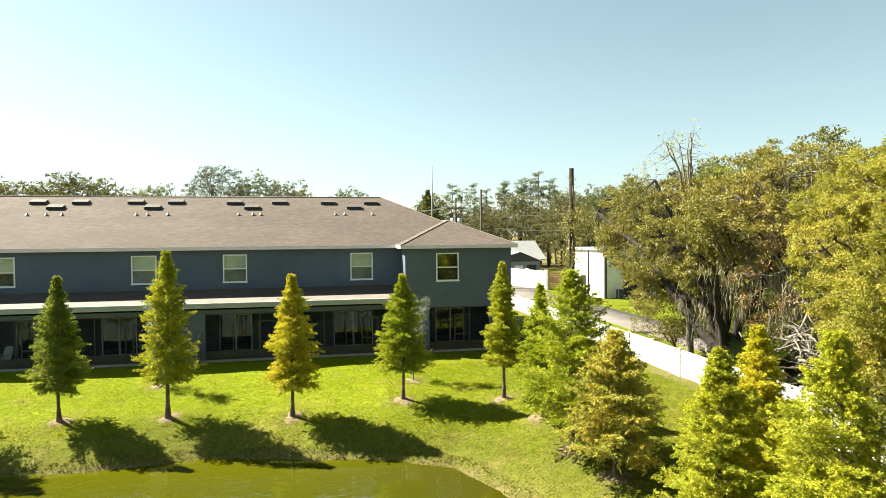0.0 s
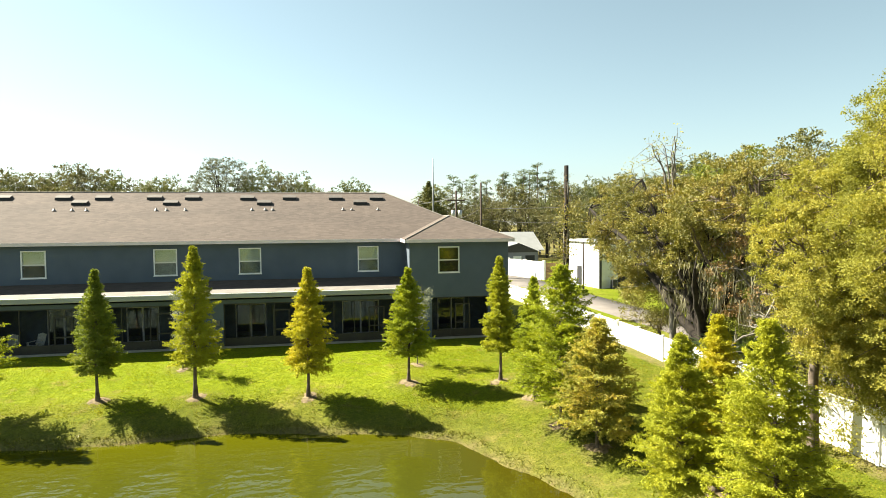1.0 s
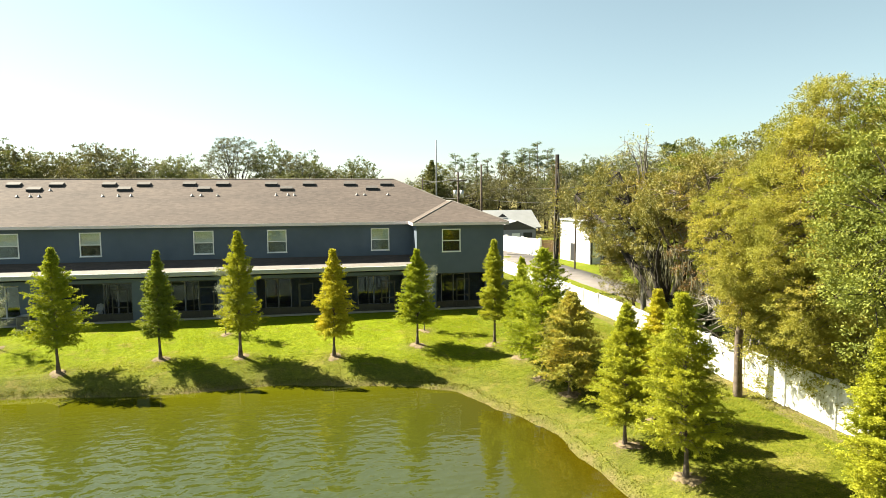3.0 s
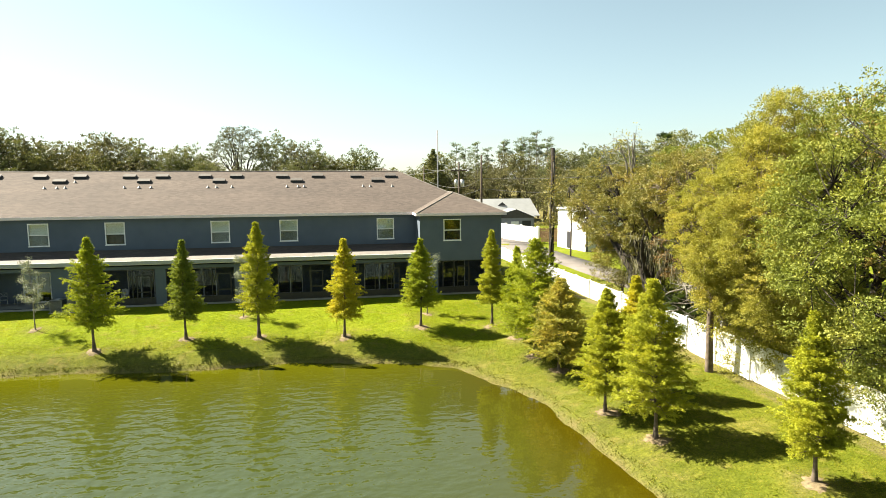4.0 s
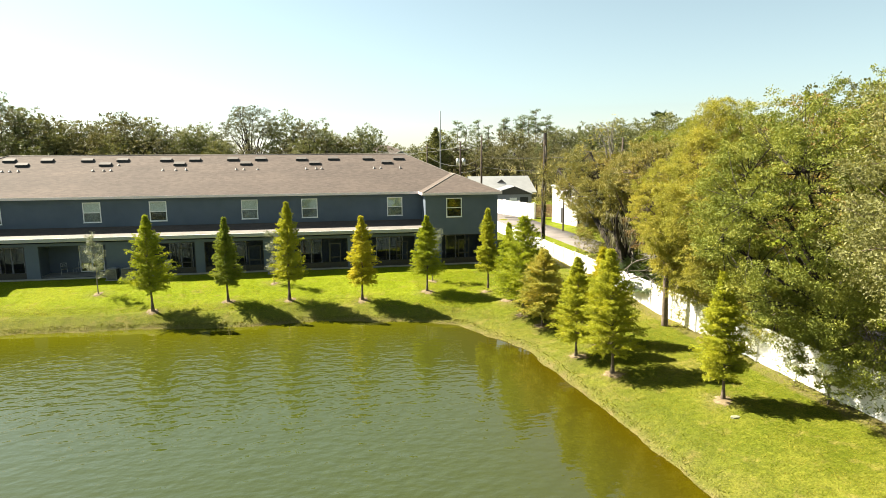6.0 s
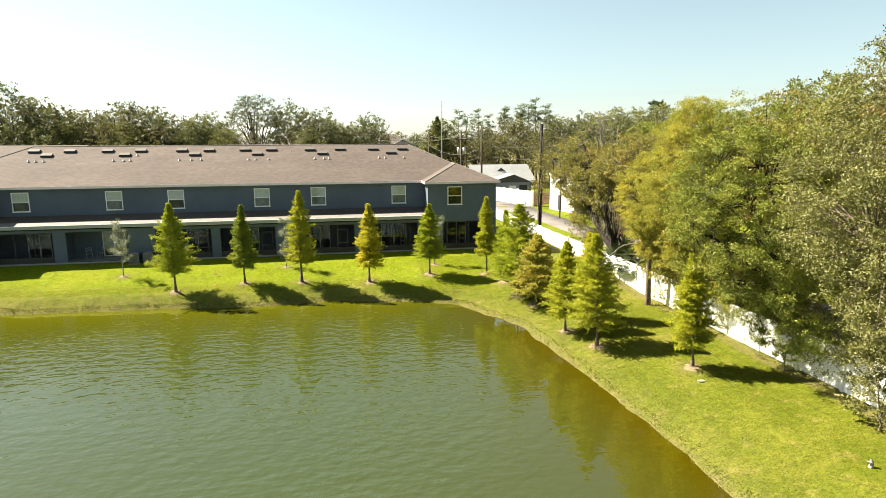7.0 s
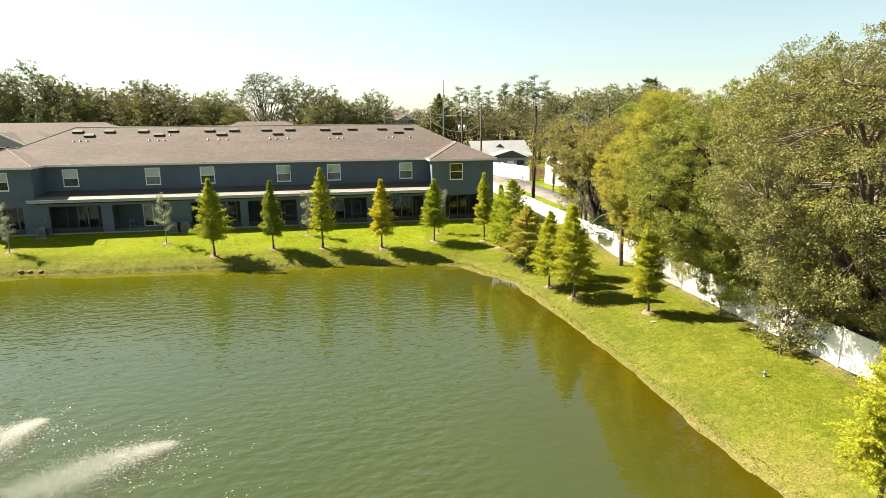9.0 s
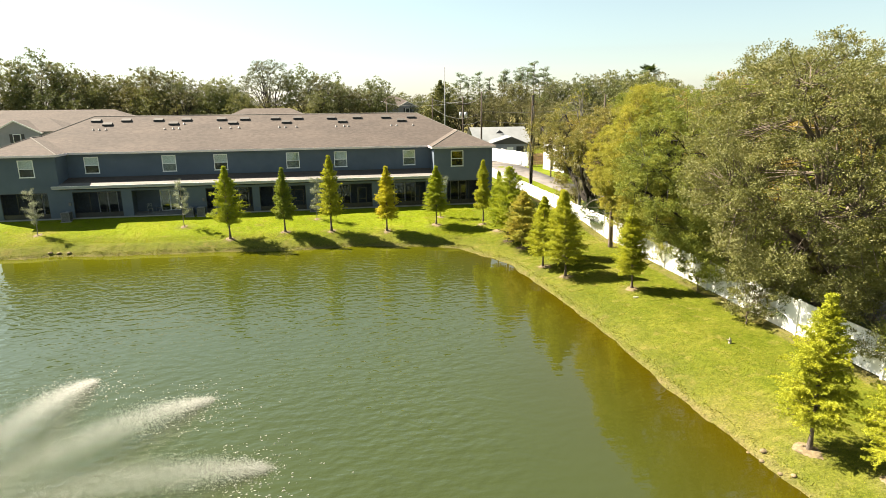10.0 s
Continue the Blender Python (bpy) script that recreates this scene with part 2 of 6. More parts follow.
def screen_material():
    """Dark insect mesh, half open."""
    m, n, l, p = node_material("insect screen")
    p.inputs["Base Color"].default_value = (0.02, 0.02, 0.02, 1)
    p.inputs["Roughness"].default_value = 0.8
    p.inputs["Specular IOR Level"].default_value = 0.1
    wv = noise_node(n, l, 4.0, 2)
    r = ramp(n, [(0.3, (0.18,) * 3), (0.7, (0.26,) * 3)])
    l.new(wv.outputs[0], r.inputs[0])
    l.new(r.outputs[0], p.inputs["Alpha"])
    return m


SCREEN = screen_material()

CYPRESS_YELLOW = leaf_material("cypress needles yellow green", [(0.0, (0.180, 0.204, 0.025)), (0.4, (0.294, 0.314, 0.028)), (0.75, (0.396, 0.384, 0.034)), (1.0, (0.480, 0.396, 0.044))], 0.32, 0.9, 0.12, 0.6, 0.3)
CYPRESS_GREEN = leaf_material("cypress needles green", [(0.0, (0.132, 0.180, 0.019)), (0.45, (0.246, 0.288, 0.022)), (0.8, (0.366, 0.374, 0.028)), (1.0, (0.450, 0.396, 0.034))], 0.32, 0.9, 0.12, 0.6, 0.3)
CYPRESS_DARK = leaf_material("cypress needles dark green", [(0.0, (0.094, 0.134, 0.022)), (0.45, (0.174, 0.214, 0.031)), (0.8, (0.270, 0.288, 0.037)), (1.0, (0.342, 0.300, 0.044))], 0.32, 0.9, 0.12, 0.6, 0.3)
CYPRESS_AMBER = leaf_material("cypress needles amber", [(0.0, (0.221, 0.231, 0.022)), (0.4, (0.367, 0.353, 0.028)), (0.7, (0.489, 0.404, 0.034)), (1.0, (0.559, 0.372, 0.044))], 0.32, 0.9, 0.12, 0.6, 0.3)
CYPRESS_RUST = leaf_material("cypress needles rusty", [(0.0, (0.139, 0.156, 0.041)), (0.4, (0.294, 0.294, 0.053)), (0.75, (0.462, 0.359, 0.066)), (1.0, (0.552, 0.281, 0.081))], 0.34, 0.9, 0.2, 0.6, 0.33)
SILVERLEAF = leaf_material("silver green leaves", [(0.0, (0.120, 0.143, 0.098)), (0.5, (0.203, 0.225, 0.158)), (1.0, (0.286, 0.301, 0.225))], 0.16, 1.2, 0.5)
OAKGREEN = leaf_material("oak leaves", [(0.0, (0.064, 0.083, 0.018)), (0.4, (0.150, 0.175, 0.031)), (0.7, (0.235, 0.241, 0.046)), (1.0, (0.308, 0.271, 0.059))], 0.24, 0.7, 0.15, 0.65, 0.3)
OAKOLIVE = leaf_material("olive oak leaves", [(0.0, (0.063, 0.067, 0.023)), (0.4, (0.130, 0.134, 0.040)), (0.7, (0.183, 0.176, 0.063)), (1.0, (0.238, 0.204, 0.089))], 0.24, 0.7, 0.24, 0.6, 0.34)
ELMYELLOW = leaf_material("yellow green leaves", [(0.0, (0.133, 0.147, 0.027)), (0.4, (0.265, 0.256, 0.050)), (0.75, (0.415, 0.346, 0.074)), (1.0, (0.581, 0.392, 0.098))], 0.36, 0.45, 0.12, 0.7, 0.2)
MOSSOAK = leaf_material("yellow green oak leaves", [(0.0, (0.069, 0.076, 0.013)), (0.45, (0.164, 0.156, 0.024)), (0.8, (0.270, 0.222, 0.040)), (1.0, (0.362, 0.229, 0.061))], 0.16, 0.4, 0.4)
FARGREEN = leaf_material("far foliage", [(0.0, (0.066, 0.074, 0.028)), (0.4, (0.129, 0.137, 0.046)), (0.7, (0.197, 0.194, 0.065)), (1.0, (0.259, 0.222, 0.083))], 0.16, 0.2, 0.25, 0.6, 0.35)
FAROLIVE = leaf_material("far olive brown foliage", [(0.0, (0.057, 0.055, 0.023)), (0.4, (0.111, 0.106, 0.040)), (0.7, (0.164, 0.148, 0.057)), (1.0, (0.214, 0.176, 0.073))], 0.16, 0.2, 0.25, 0.6, 0.35)
AUTUMN = leaf_material("autumn brown leaves", [(0.0, (0.095, 0.082, 0.020)), (0.45, (0.204, 0.163, 0.034)), (0.8, (0.286, 0.190, 0.048)), (1.0, (0.313, 0.163, 0.061))], 0.16, 0.3)
FARDARK = leaf_material("far dark foliage", [(0.0, (0.050, 0.061, 0.022)), (0.45, (0.102, 0.118, 0.036)), (0.8, (0.165, 0.170, 0.051)), (1.0, (0.213, 0.189, 0.072))], 0.16, 0.2)
FARPINE = leaf_material("pine foliage", [(0.0, (0.053, 0.080, 0.036)), (0.5, (0.101, 0.132, 0.058)), (1.0, (0.159, 0.186, 0.080))], 0.16, 0.3)
FARGREY = leaf_material("thin grey green foliage", [(0.0, (0.054, 0.061, 0.027)), (0.5, (0.094, 0.101, 0.045)), (1.0, (0.133, 0.130, 0.061))], 0.16, 0.3)
PALMLEAF = leaf_material("palm fronds", [(0.0, (0.024, 0.041, 0.012)), (0.5, (0.048, 0.075, 0.020)), (1.0, (0.095, 0.109, 0.041))], 0.16, 0.6, 0.8)
MOSS = leaf_material("hanging moss", [(0.0, (0.095, 0.090, 0.057)), (0.5, (0.161, 0.151, 0.094)), (1.0, (0.220, 0.204, 0.127))], 0.16, 0.8, 0.1)
DEADLEAF = leaf_material("dead brown leaves", [(0.0, (0.106, 0.065, 0.029)), (0.5, (0.196, 0.122, 0.049)), (1.0, (0.277, 0.188, 0.082))], 0.16, 0.5, 0.2)


# ---- building blocks ----
def link_mesh(name, mesh, material, parent=None, label=""):
    if material:
        mesh.materials.append(material)
    ob = new(name, mesh)
    if parent:
        ob.parent = parent
    if label:
        ob["label"] = label
    return ob


def part(name, bm, material, parent=None, label="", smooth=False):
    """One bmesh becomes one mesh object under its thing."""
    mesh = bpy.data.meshes.new(name)
    bm.to_mesh(mesh)
    bm.free()
    if smooth:
        mesh.shade_smooth()
    return link_mesh(name, mesh, material, parent, label)


def raw_part(name, verts, faces, material, parent=None, label="", smooth=False):
    """Numpy vertices and equal-sided faces become one mesh object."""
    verts, faces = np.asarray(verts, np.float32), np.asarray(faces, np.int32)
    mesh = bpy.data.meshes.new(name)
    mesh.vertices.add(len(verts))
    mesh.vertices.foreach_set("co", verts.ravel())
    k = faces.shape[1]
    mesh.loops.add(faces.size)
    mesh.loops.foreach_set("vertex_index", faces.ravel())
    mesh.polygons.add(len(faces))
    mesh.polygons.foreach_set("loop_start", np.arange(0, faces.size, k, dtype=np.int32))
    mesh.update(calc_edges=True)
    mesh.validate()
    if smooth:
        mesh.shade_smooth()
    return link_mesh(name, mesh, material, parent, label)


def empty(name, x=0.0, y=0.0, z=0.0, **tags):
    ob = new(name)
    ob.location = (x, y, z)
    ob.empty_display_size = 0.2
    return tagged(ob, **tags)


def box(bm, x0, x1, y0, y1, z0, z1, bevel=0.0):
    r = bmesh.ops.create_cube(bm, size=1.0)
    for v in r["verts"]:
        v.co = Vector((x0 + (v.co.x + 0.5) * (x1 - x0), y0 + (v.co.y + 0.5) * (y1 - y0), z0 + (v.co.z + 0.5) * (z1 - z0)))
    if bevel:
        edges = list({e for v in r["verts"] for e in v.link_edges})
        bmesh.ops.bevel(bm, geom=edges, offset=bevel, segments=1, affect="EDGES")
    return bm


def boxes(*rows, bevel=0.0):
    bm = bmesh.new()
    for r in rows:
        box(bm, *r, bevel=bevel)
    return bm


def tube(points, radii, sides=7):
    """Vertices and quads of a tapered tube along points."""
    pts = np.asarray(points, float)
    n = len(pts)
    verts, faces = [], []
    for i in range(n):
        d = pts[min(i + 1, n - 1)] - pts[max(i - 1, 0)]
        d = d / (np.linalg.norm(d) + 1e-9)
        ref = np.array((1.0, 0, 0)) if abs(d[0]) < 0.8 else np.array((0, 1.0, 0))
        u = np.cross(d, ref)
        u /= np.linalg.norm(u)
        w = np.cross(d, u)
        for k in range(sides):
            a = 2 * math.pi * k / sides
            verts.append(pts[i] + radii[i] * (u * math.cos(a) + w * math.sin(a)))
    for i in range(n - 1):
        for k in range(sides):
            a, b = i * sides + k, i * sides + (k + 1) % sides
            faces.append((a, b, b + sides, a + sides))
    return np.array(verts), np.array(faces)


def join(pieces):
    """One vertex and face array out of many."""
    vs, fs, at = [], [], 0
    for v, f in pieces:
        vs.append(v)
        fs.append(f + at)
        at += len(v)
    return np.concatenate(vs), np.concatenate(fs)


def leaf_blades(rng, centres, size, droop=0.0, aspect=1.6, outward=None, lean=0.5):
    """A pointed leaf blade at each centre, turned at random, or along outward."""
    n = len(centres)
    d = rng.normal(size=(n, 3))
    if outward is not None:
        d = outward + lean * d
    d[:, 2] -= droop
    d /= np.linalg.norm(d, axis=1)[:, None] + 1e-9
    s = np.cross(d, rng.normal(size=(n, 3)))
    s /= np.linalg.norm(s, axis=1)[:, None] + 1e-9
    L = size * rng.uniform(0.6, 1.35, n)[:, None]
    W = L / aspect
    c = np.asarray(centres)
    v = np.stack([c - d * L * 0.5, c + s * W * 0.5 + d * L * 0.35, c - s * W * 0.5 + d * L * 0.5], 1).reshape(-1, 3)
    return v, np.arange(3 * n).reshape(-1, 3)


# ---- ground and pond ----
WATER_Z = -1.6
SHORE = [(-95, 15.5), (-60, 15.2), (-39.4, 14.9), (-35.5, 15.2), (-30.7, 14.5), (-26.1, 14.3), (-21, 14.0), (-16.1, 13.4), (-10.9, 13.7), (-6.6, 13.0),
         (-3.7, 12.05), (-1.8, 11.2), (-0.9, 9.6), (0.0, 7.8), (1.1, 5.8), (1.35, 3.0), (1.7, -0.3), (1.95, -4.5), (2.25, -9), (2.35, -14.8),
         (2.55, -20), (2.75, -26), (3.0, -50), (3.0, -78), (-95, -82)]


def smooth_loop(points, steps, corner_from=2, corner_to=22):
    """Catmull-Rom through the middle of the loop."""
    p = np.array(points, float)
    out = []
    n = len(p)
    for i in range(n):
        a, b, c, d = p[(i - 1) % n], p[i], p[(i + 1) % n], p[(i + 2) % n]
        if i < corner_from or i > corner_to:
            out.append(b)
            continue
        for s in range(steps):
            t = s / steps
            out.append(0.5 * (2 * b + (c - a) * t + (2 * a - 5 * b + 4 * c - d) * t * t + (3 * b - a - 3 * c + d) * t ** 3))
    return np.array(out)


SHORE_LOOP = smooth_loop(SHORE, 4)


def shore_distance(x, y):
    """Metres from the water's edge, positive on land."""
    x, y = np.atleast_1d(np.asarray(x, float)), np.atleast_1d(np.asarray(y, float))
    best = np.full(x.shape, 1e9)
    inside = np.zeros(x.shape, bool)
    n = len(SHORE_LOOP)
    for i in range(n):
        ax, ay = SHORE_LOOP[i]
        bx, by = SHORE_LOOP[(i + 1) % n]
        ex, ey = bx - ax, by - ay
        t = np.clip(((x - ax) * ex + (y - ay) * ey) / (ex * ex + ey * ey), 0, 1)
        best = np.minimum(best, np.hypot(x - ax - t * ex, y - ay - t * ey))
        if ay != by:
            cross = (ay > y) != (by > y)
            inside ^= cross & (x < ex * (y - ay) / (by - ay) + ax)
    return np.where(inside, -best, best)


def wobble(x, y, scale, seed):
    """Smooth pseudo-random waves, about -1 to 1."""
    r = np.random.RandomState(seed)
    out = 0
    for k in range(5):
        a, f, ph = r.uniform(0, 2 * math.pi), scale * (0.6 + 0.5 * k), r.uniform(0, 6.28)
        out = out + np.sin((x * math.cos(a) + y * math.sin(a)) * f + ph) / (1 + 0.5 * k)
    return out / 2.2


MOUNDS = []


def ground_z(x, y):
    x, y = np.atleast_1d(np.asarray(x, float)), np.atleast_1d(np.asarray(y, float))
    d = shore_distance(x, y) + 0.16 * wobble(x, y, 1.9, 3) + 0.08 * wobble(x, y, 5.0, 4)
    far = np.interp(d, [-30, -6, 0, 0.5, 1.3, 3.0, 6.0, 9.5, 14], [-3.2, -2.0, 0, 0.27, 0.62, 0.93, 1.36, 1.57, 1.6])
    side = np.interp(d, [-30, -6, 0, 0.5, 1.6, 4.0, 8.0, 12, 20], [-3.2, -2.0, 0, 0.2, 0.42, 0.86, 1.08, 1.25, 1.75])
    w = np.clip((y - 7.0) / 7.0, 0, 1)
    w = w * w * (3 - 2 * w)
    z = WATER_Z + far * w + side * (1 - w)
    z = z + np.where(d > 0.4, 0.035 * wobble(x, y, 0.9, 5) + 0.022 * wobble(x, y, 3.1, 6), 0)
    for mx, my, mr, mh in MOUNDS:
        z = z + mh * np.exp(-((x - mx) ** 2 + (y - my) ** 2) / (mr * mr))
    # flat pads: house and road
    z = np.where((x > -45.5) & (x < 5.8) & (y > 23.4) & (y < 42), -0.03, z)
    return z


def gz(x, y):
    return float(ground_z(x, y)[0])


# trees along the bank: x, y, height, crown radius, kind
CYPRESSES = [
    (-21.35, 15.6, 6.3, 1.6, "green"), (-16.67, 16.4, 5.75, 1.32, "darkgreen"), (-12.53, 16.2, 6.8, 1.3, "yellow"), (-7.55, 15.5, 5.85, 1.3, "amber"),
    (-2.93, 15.95, 5.4, 1.28, "green"), (1.25, 14.8, 5.8, 0.95, "yellow"), (2.12, 12.5, 5.2, 1.1, "green"), (2.27, 9.75, 6.2, 1.85, "green"),
    (2.85, 7.72, 4.55, 1.75, "rust"), (2.88, 2.55, 5.15, 1.5, "yellow"), (3.5, -0.3, 5.9, 1.65, "yellow"), (6.05, -4.8, 5.2, 1.2, "yellow"),
    (4.05, -21.65, 5.65, 1.3, "yellow"), (5.2, -24.0, 5.0, 1.5, "yellow"), (4.55, 3.5, 5.15, 1.2, "amber"),
]
LEANS = {9: (-0.10, 0.0), 10: (-0.3, 0.1), 11: (-0.35, 0.0)}
SAPLINGS = [(-38.29, 19.2, 4.6, 0.8), (-26.04, 19.56, 4.95, 0.95), (-13.97, 19.9, 4.45, 0.8), (-2.15, 18.4, 4.5, 0.8)]
for tx, ty, *rest in CYPRESSES:
    MOUNDS.append((tx, ty, 0.9, 0.12))


def sheet_axis(bands):
    """Grid lines, fine where the bands say so."""
    out = []
    for a, b, step in bands:
        out.extend(np.arange(a, b, step))
    return np.array(out + [bands[-1][1]])


gx = sheet_axis([(-900, -100, 100), (-100, -46, 3), (-46, -4, 0.34), (-4, 12, 0.26), (12, 40, 1.4), (40, 120, 10), (120, 900, 130)])
gy = sheet_axis([(-900, -100, 100), (-100, -34, 4), (-34, 11, 0.3), (11, 24, 0.24), (24, 64, 1.6), (64, 160, 12), (160, 1500, 150)])
GX, GY = np.meshgrid(gx, gy)
GZ = ground_z(GX.ravel(), GY.ravel())
nx, ny = len(gx), len(gy)
ii, jj = np.meshgrid(np.arange(nx - 1), np.arange(ny - 1))
a = (jj * nx + ii).ravel()
ground = raw_part("ground", np.stack([GX.ravel(), GY.ravel(), GZ], 1), np.stack([a, a + 1, a + nx + 1, a + nx], 1), GROUND, smooth=True)
tagged(ground, "mown yellow-green lawn sloping down to a muddy pond edge", "lawn", kind="structure")
sd = shore_distance(GX.ravel(), GY.ravel())
bare = np.clip(1.0 - np.abs(sd - 0.05) / 0.5, 0, 1) * 0.9
bare = np.maximum(bare, (0.36 + 0.16 * (GX.ravel() < -10)) * np.exp(-np.maximum(sd - 0.3, 0) / 1.7))
bare = np.where(sd < 0, 1.0, bare)
for tx, ty, *rest in CYPRESSES + SAPLINGS:
    bare = np.maximum(bare, 0.85 * np.exp(-((GX.ravel() - tx) ** 2 + (GY.ravel() - ty) ** 2) / 0.55))
bare = np.maximum(bare, np.where((GX.ravel() > 9.3) & (GX.ravel() < 13.5) & (GY.ravel() < 26), 0.8, 0))
bare = np.maximum(bare, np.where(GY.ravel() > 88, 0.95, 0))
bare = np.maximum(bare, np.where((GY.ravel() > 42) & (GX.ravel() < 8), 0.95, 0))
attribute = ground.data.attributes.new("bare", "FLOAT", "POINT")
attribute.data.foreach_set("value", bare.astype(np.float32))

lush = np.clip((1.5 - GX.ravel()) / 5.0 + 0.5, 0, 1) * np.clip((GY.ravel() - 10) / 4.0, 0, 1)
lush = lush * np.clip(sd / 4.0, 0.15, 1.0) * np.clip(0.35 + sd / 7.0 + (GX.ravel() + 32) / 16, 0.3, 1.0)
lush = np.maximum(lush, np.where((GX.ravel() > 13) & (GY.ravel() < 64), 0.45, 0))
attribute = ground.data.attributes.new("lush", "FLOAT", "POINT")
attribute.data.foreach_set("value", lush.astype(np.float32))

wx, wy = np.linspace(-110, 6, 150), np.linspace(-90, 19, 150)
WXX, WYY = np.meshgrid(wx, wy)
ii, jj = np.meshgrid(np.arange(149), np.arange(149))
a = (jj * 150 + ii).ravel()
water = raw_part("water", np.stack([WXX.ravel(), WYY.ravel(), np.full(WXX.size, WATER_Z)], 1), np.stack([a, a + 1, a + 151, a + 150], 1), WATER)
wd = np.minimum(shore_distance(WXX.ravel(), WYY.ravel()), 0)
shallow = np.clip(np.exp(wd / 3.2), 0, 1) * np.interp(WYY.ravel(), [4, 12], [1.0, 0.55])
attribute = water.data.attributes.new("exposed", "FLOAT", "POINT")
attribute.data.foreach_set("value", (0.05 + 0.95 * np.clip((12.6 - WYY.ravel()) / 4.5, 0, 1) * np.clip((0.5 - WXX.ravel()) / 9.0, 0.06, 1)).astype(np.float32))
attribute = water.data.attributes.new("shallow", "FLOAT", "POINT")
attribute.data.foreach_set("value", shallow.astype(np.float32))
attribute = water.data.attributes.new("murk", "FLOAT", "POINT")
attribute.data.foreach_set("value", (np.clip(np.exp((WYY.ravel() - 13.0) / 4.5), 0, 1) * np.clip((2.0 - WXX.ravel()) / 8.0, 0, 1)).astype(np.float32))
tagged(water, "murky olive green pond water with fine wind ripples", "pond", kind="structure")


def scatter_on_lawn(rng, count, x0, x1, y0, y1, dmin, dmax):
    x, y = rng.uniform(x0, x1, count), rng.uniform(y0, y1, count)
    d = shore_distance(x, y)
    keep = (d > dmin) & (d < dmax) & ~((y > 23.5) & (x < 5.5)) & (x < 10.0) & (rng.rand(count) < np.clip(0.5 + d / 3.2, 0, 1))
    x, y = x[keep], y[keep]
    return x, y, ground_z(x, y)


def blade_tufts(rng, x, y, z, height, width, lean=0.5):
    n = len(x)
    base = np.stack([x, y, z - 0.01], 1)
    a = rng.uniform(0, 2 * math.pi, n)
    side = np.stack([np.cos(a), np.sin(a), 0 * a], 1) * (width * rng.uniform(0.6, 1.4, n))[:, None]
    tip = base + np.stack([rng.normal(0, lean, n), rng.normal(0, lean, n), np.ones(n)], 1) * (height * rng.uniform(0.5, 1.4, n))[:, None]
    v = np.stack([base - side, base + side, tip], 1).reshape(-1, 3)
    return v, np.arange(3 * n).reshape(-1, 3)


rng = np.random.RandomState(11)
grass = raw_part("grass", *blade_tufts(rng, *scatter_on_lawn(rng, 190000, -42, 1.5, 12.5, 24, 1.7, 12), 0.034, 0.022, 0.9), GRASSBLADE)
tagged(grass, "short mown lime green grass blades of the yard", "grass", kind="stuff")
pieces = [blade_tufts(rng, *scatter_on_lawn(rng, 250000, -3.5, 10, -27, 21, 0.2, 12), 0.032, 0.022, 0.9),
          blade_tufts(rng, *scatter_on_lawn(rng, 70000, -42, 0.5, 12, 19, 0.2, 2.8), 0.034, 0.022, 0.9)]
bank_grass = raw_part("bank_grass", *join(pieces), BANKBLADE)
tagged(bank_grass, "short dry olive grass blades on the bank by the fence", "grass", kind="stuff")
pieces = [blade_tufts(rng, *scatter_on_lawn(rng, 100000, -42, 3, 11, 17, -0.14, 0.5), 0.09, 0.018, 0.8),
          blade_tufts(rng, *scatter_on_lawn(rng, 100000, -4, 6, -28, 13, -0.14, 0.5), 0.08, 0.018, 0.8)]
weeds = raw_part("bank_weeds", *join(pieces), WEED)
tagged(weeds, "straw and green weeds along the water's edge", "weeds", kind="stuff")

# ---- townhouse row ----
WALL_Y, MAIN_Y, FRONT_Y = 24.0, 26.4, 39.9
WX0, WX1 = -1.76, 4.49           # right wing
LX0, LX1 = -44.2, -37.97         # left wing
EAVE, TOP, PITCH, OVER = 6.0, 6.17, 0.457, 0.42
WING_PITCH = 0.43
WIN_W, WIN_B, WIN_T = 1.335, 4.085, 5.71

house = empty("townhouse_row", -20, 32, 0, label="long two-storey slate blue stucco townhouse row under brown shingles", category="townhouse")


def at_house(ob):
    ob.parent = house
    ob.matrix_parent_inverse = Matrix.Translation(-house.location)
    return ob


def hpart(name, bm, material, label="", smooth=False):
    return at_house(part(name, bm, material, None, label, smooth))


def wall_cells(bm, x0, x1, z0, z1, y0, y1, holes):
    """A wall along x, of y0 to y1 thick, with holes (x0, x1, z0, z1) through it, in one piece."""
    xs = sorted(x for x in {x0, x1, *(h[0] for h in holes), *(h[1] for h in holes)} if x0 <= x <= x1)
    zs = sorted(z for z in {z0, z1, *(h[2] for h in holes), *(h[3] for h in holes)} if z0 <= z <= z1)
    for a, b in zip(xs, xs[1:]):
        for c, d in zip(zs, zs[1:]):
            if not any(h[0] < (a + b) / 2 < h[1] and h[2] < (c + d) / 2 < h[3] for h in holes):
                box(bm, a, b, y0, y1, c, d)
    one_piece(bm)


def one_piece(bm):
    """Weld boxes that touch and drop the faces between them."""
    bmesh.ops.remove_doubles(bm, verts=bm.verts, dist=0.0005)
    seen = {}
    for f in bm.faces:
        seen.setdefault(frozenset(v.index for v in f.verts), []).append(f)
    bmesh.ops.delete(bm, geom=[f for fs in seen.values() if len(fs) > 1 for f in fs], context="FACES_ONLY")
    return bm


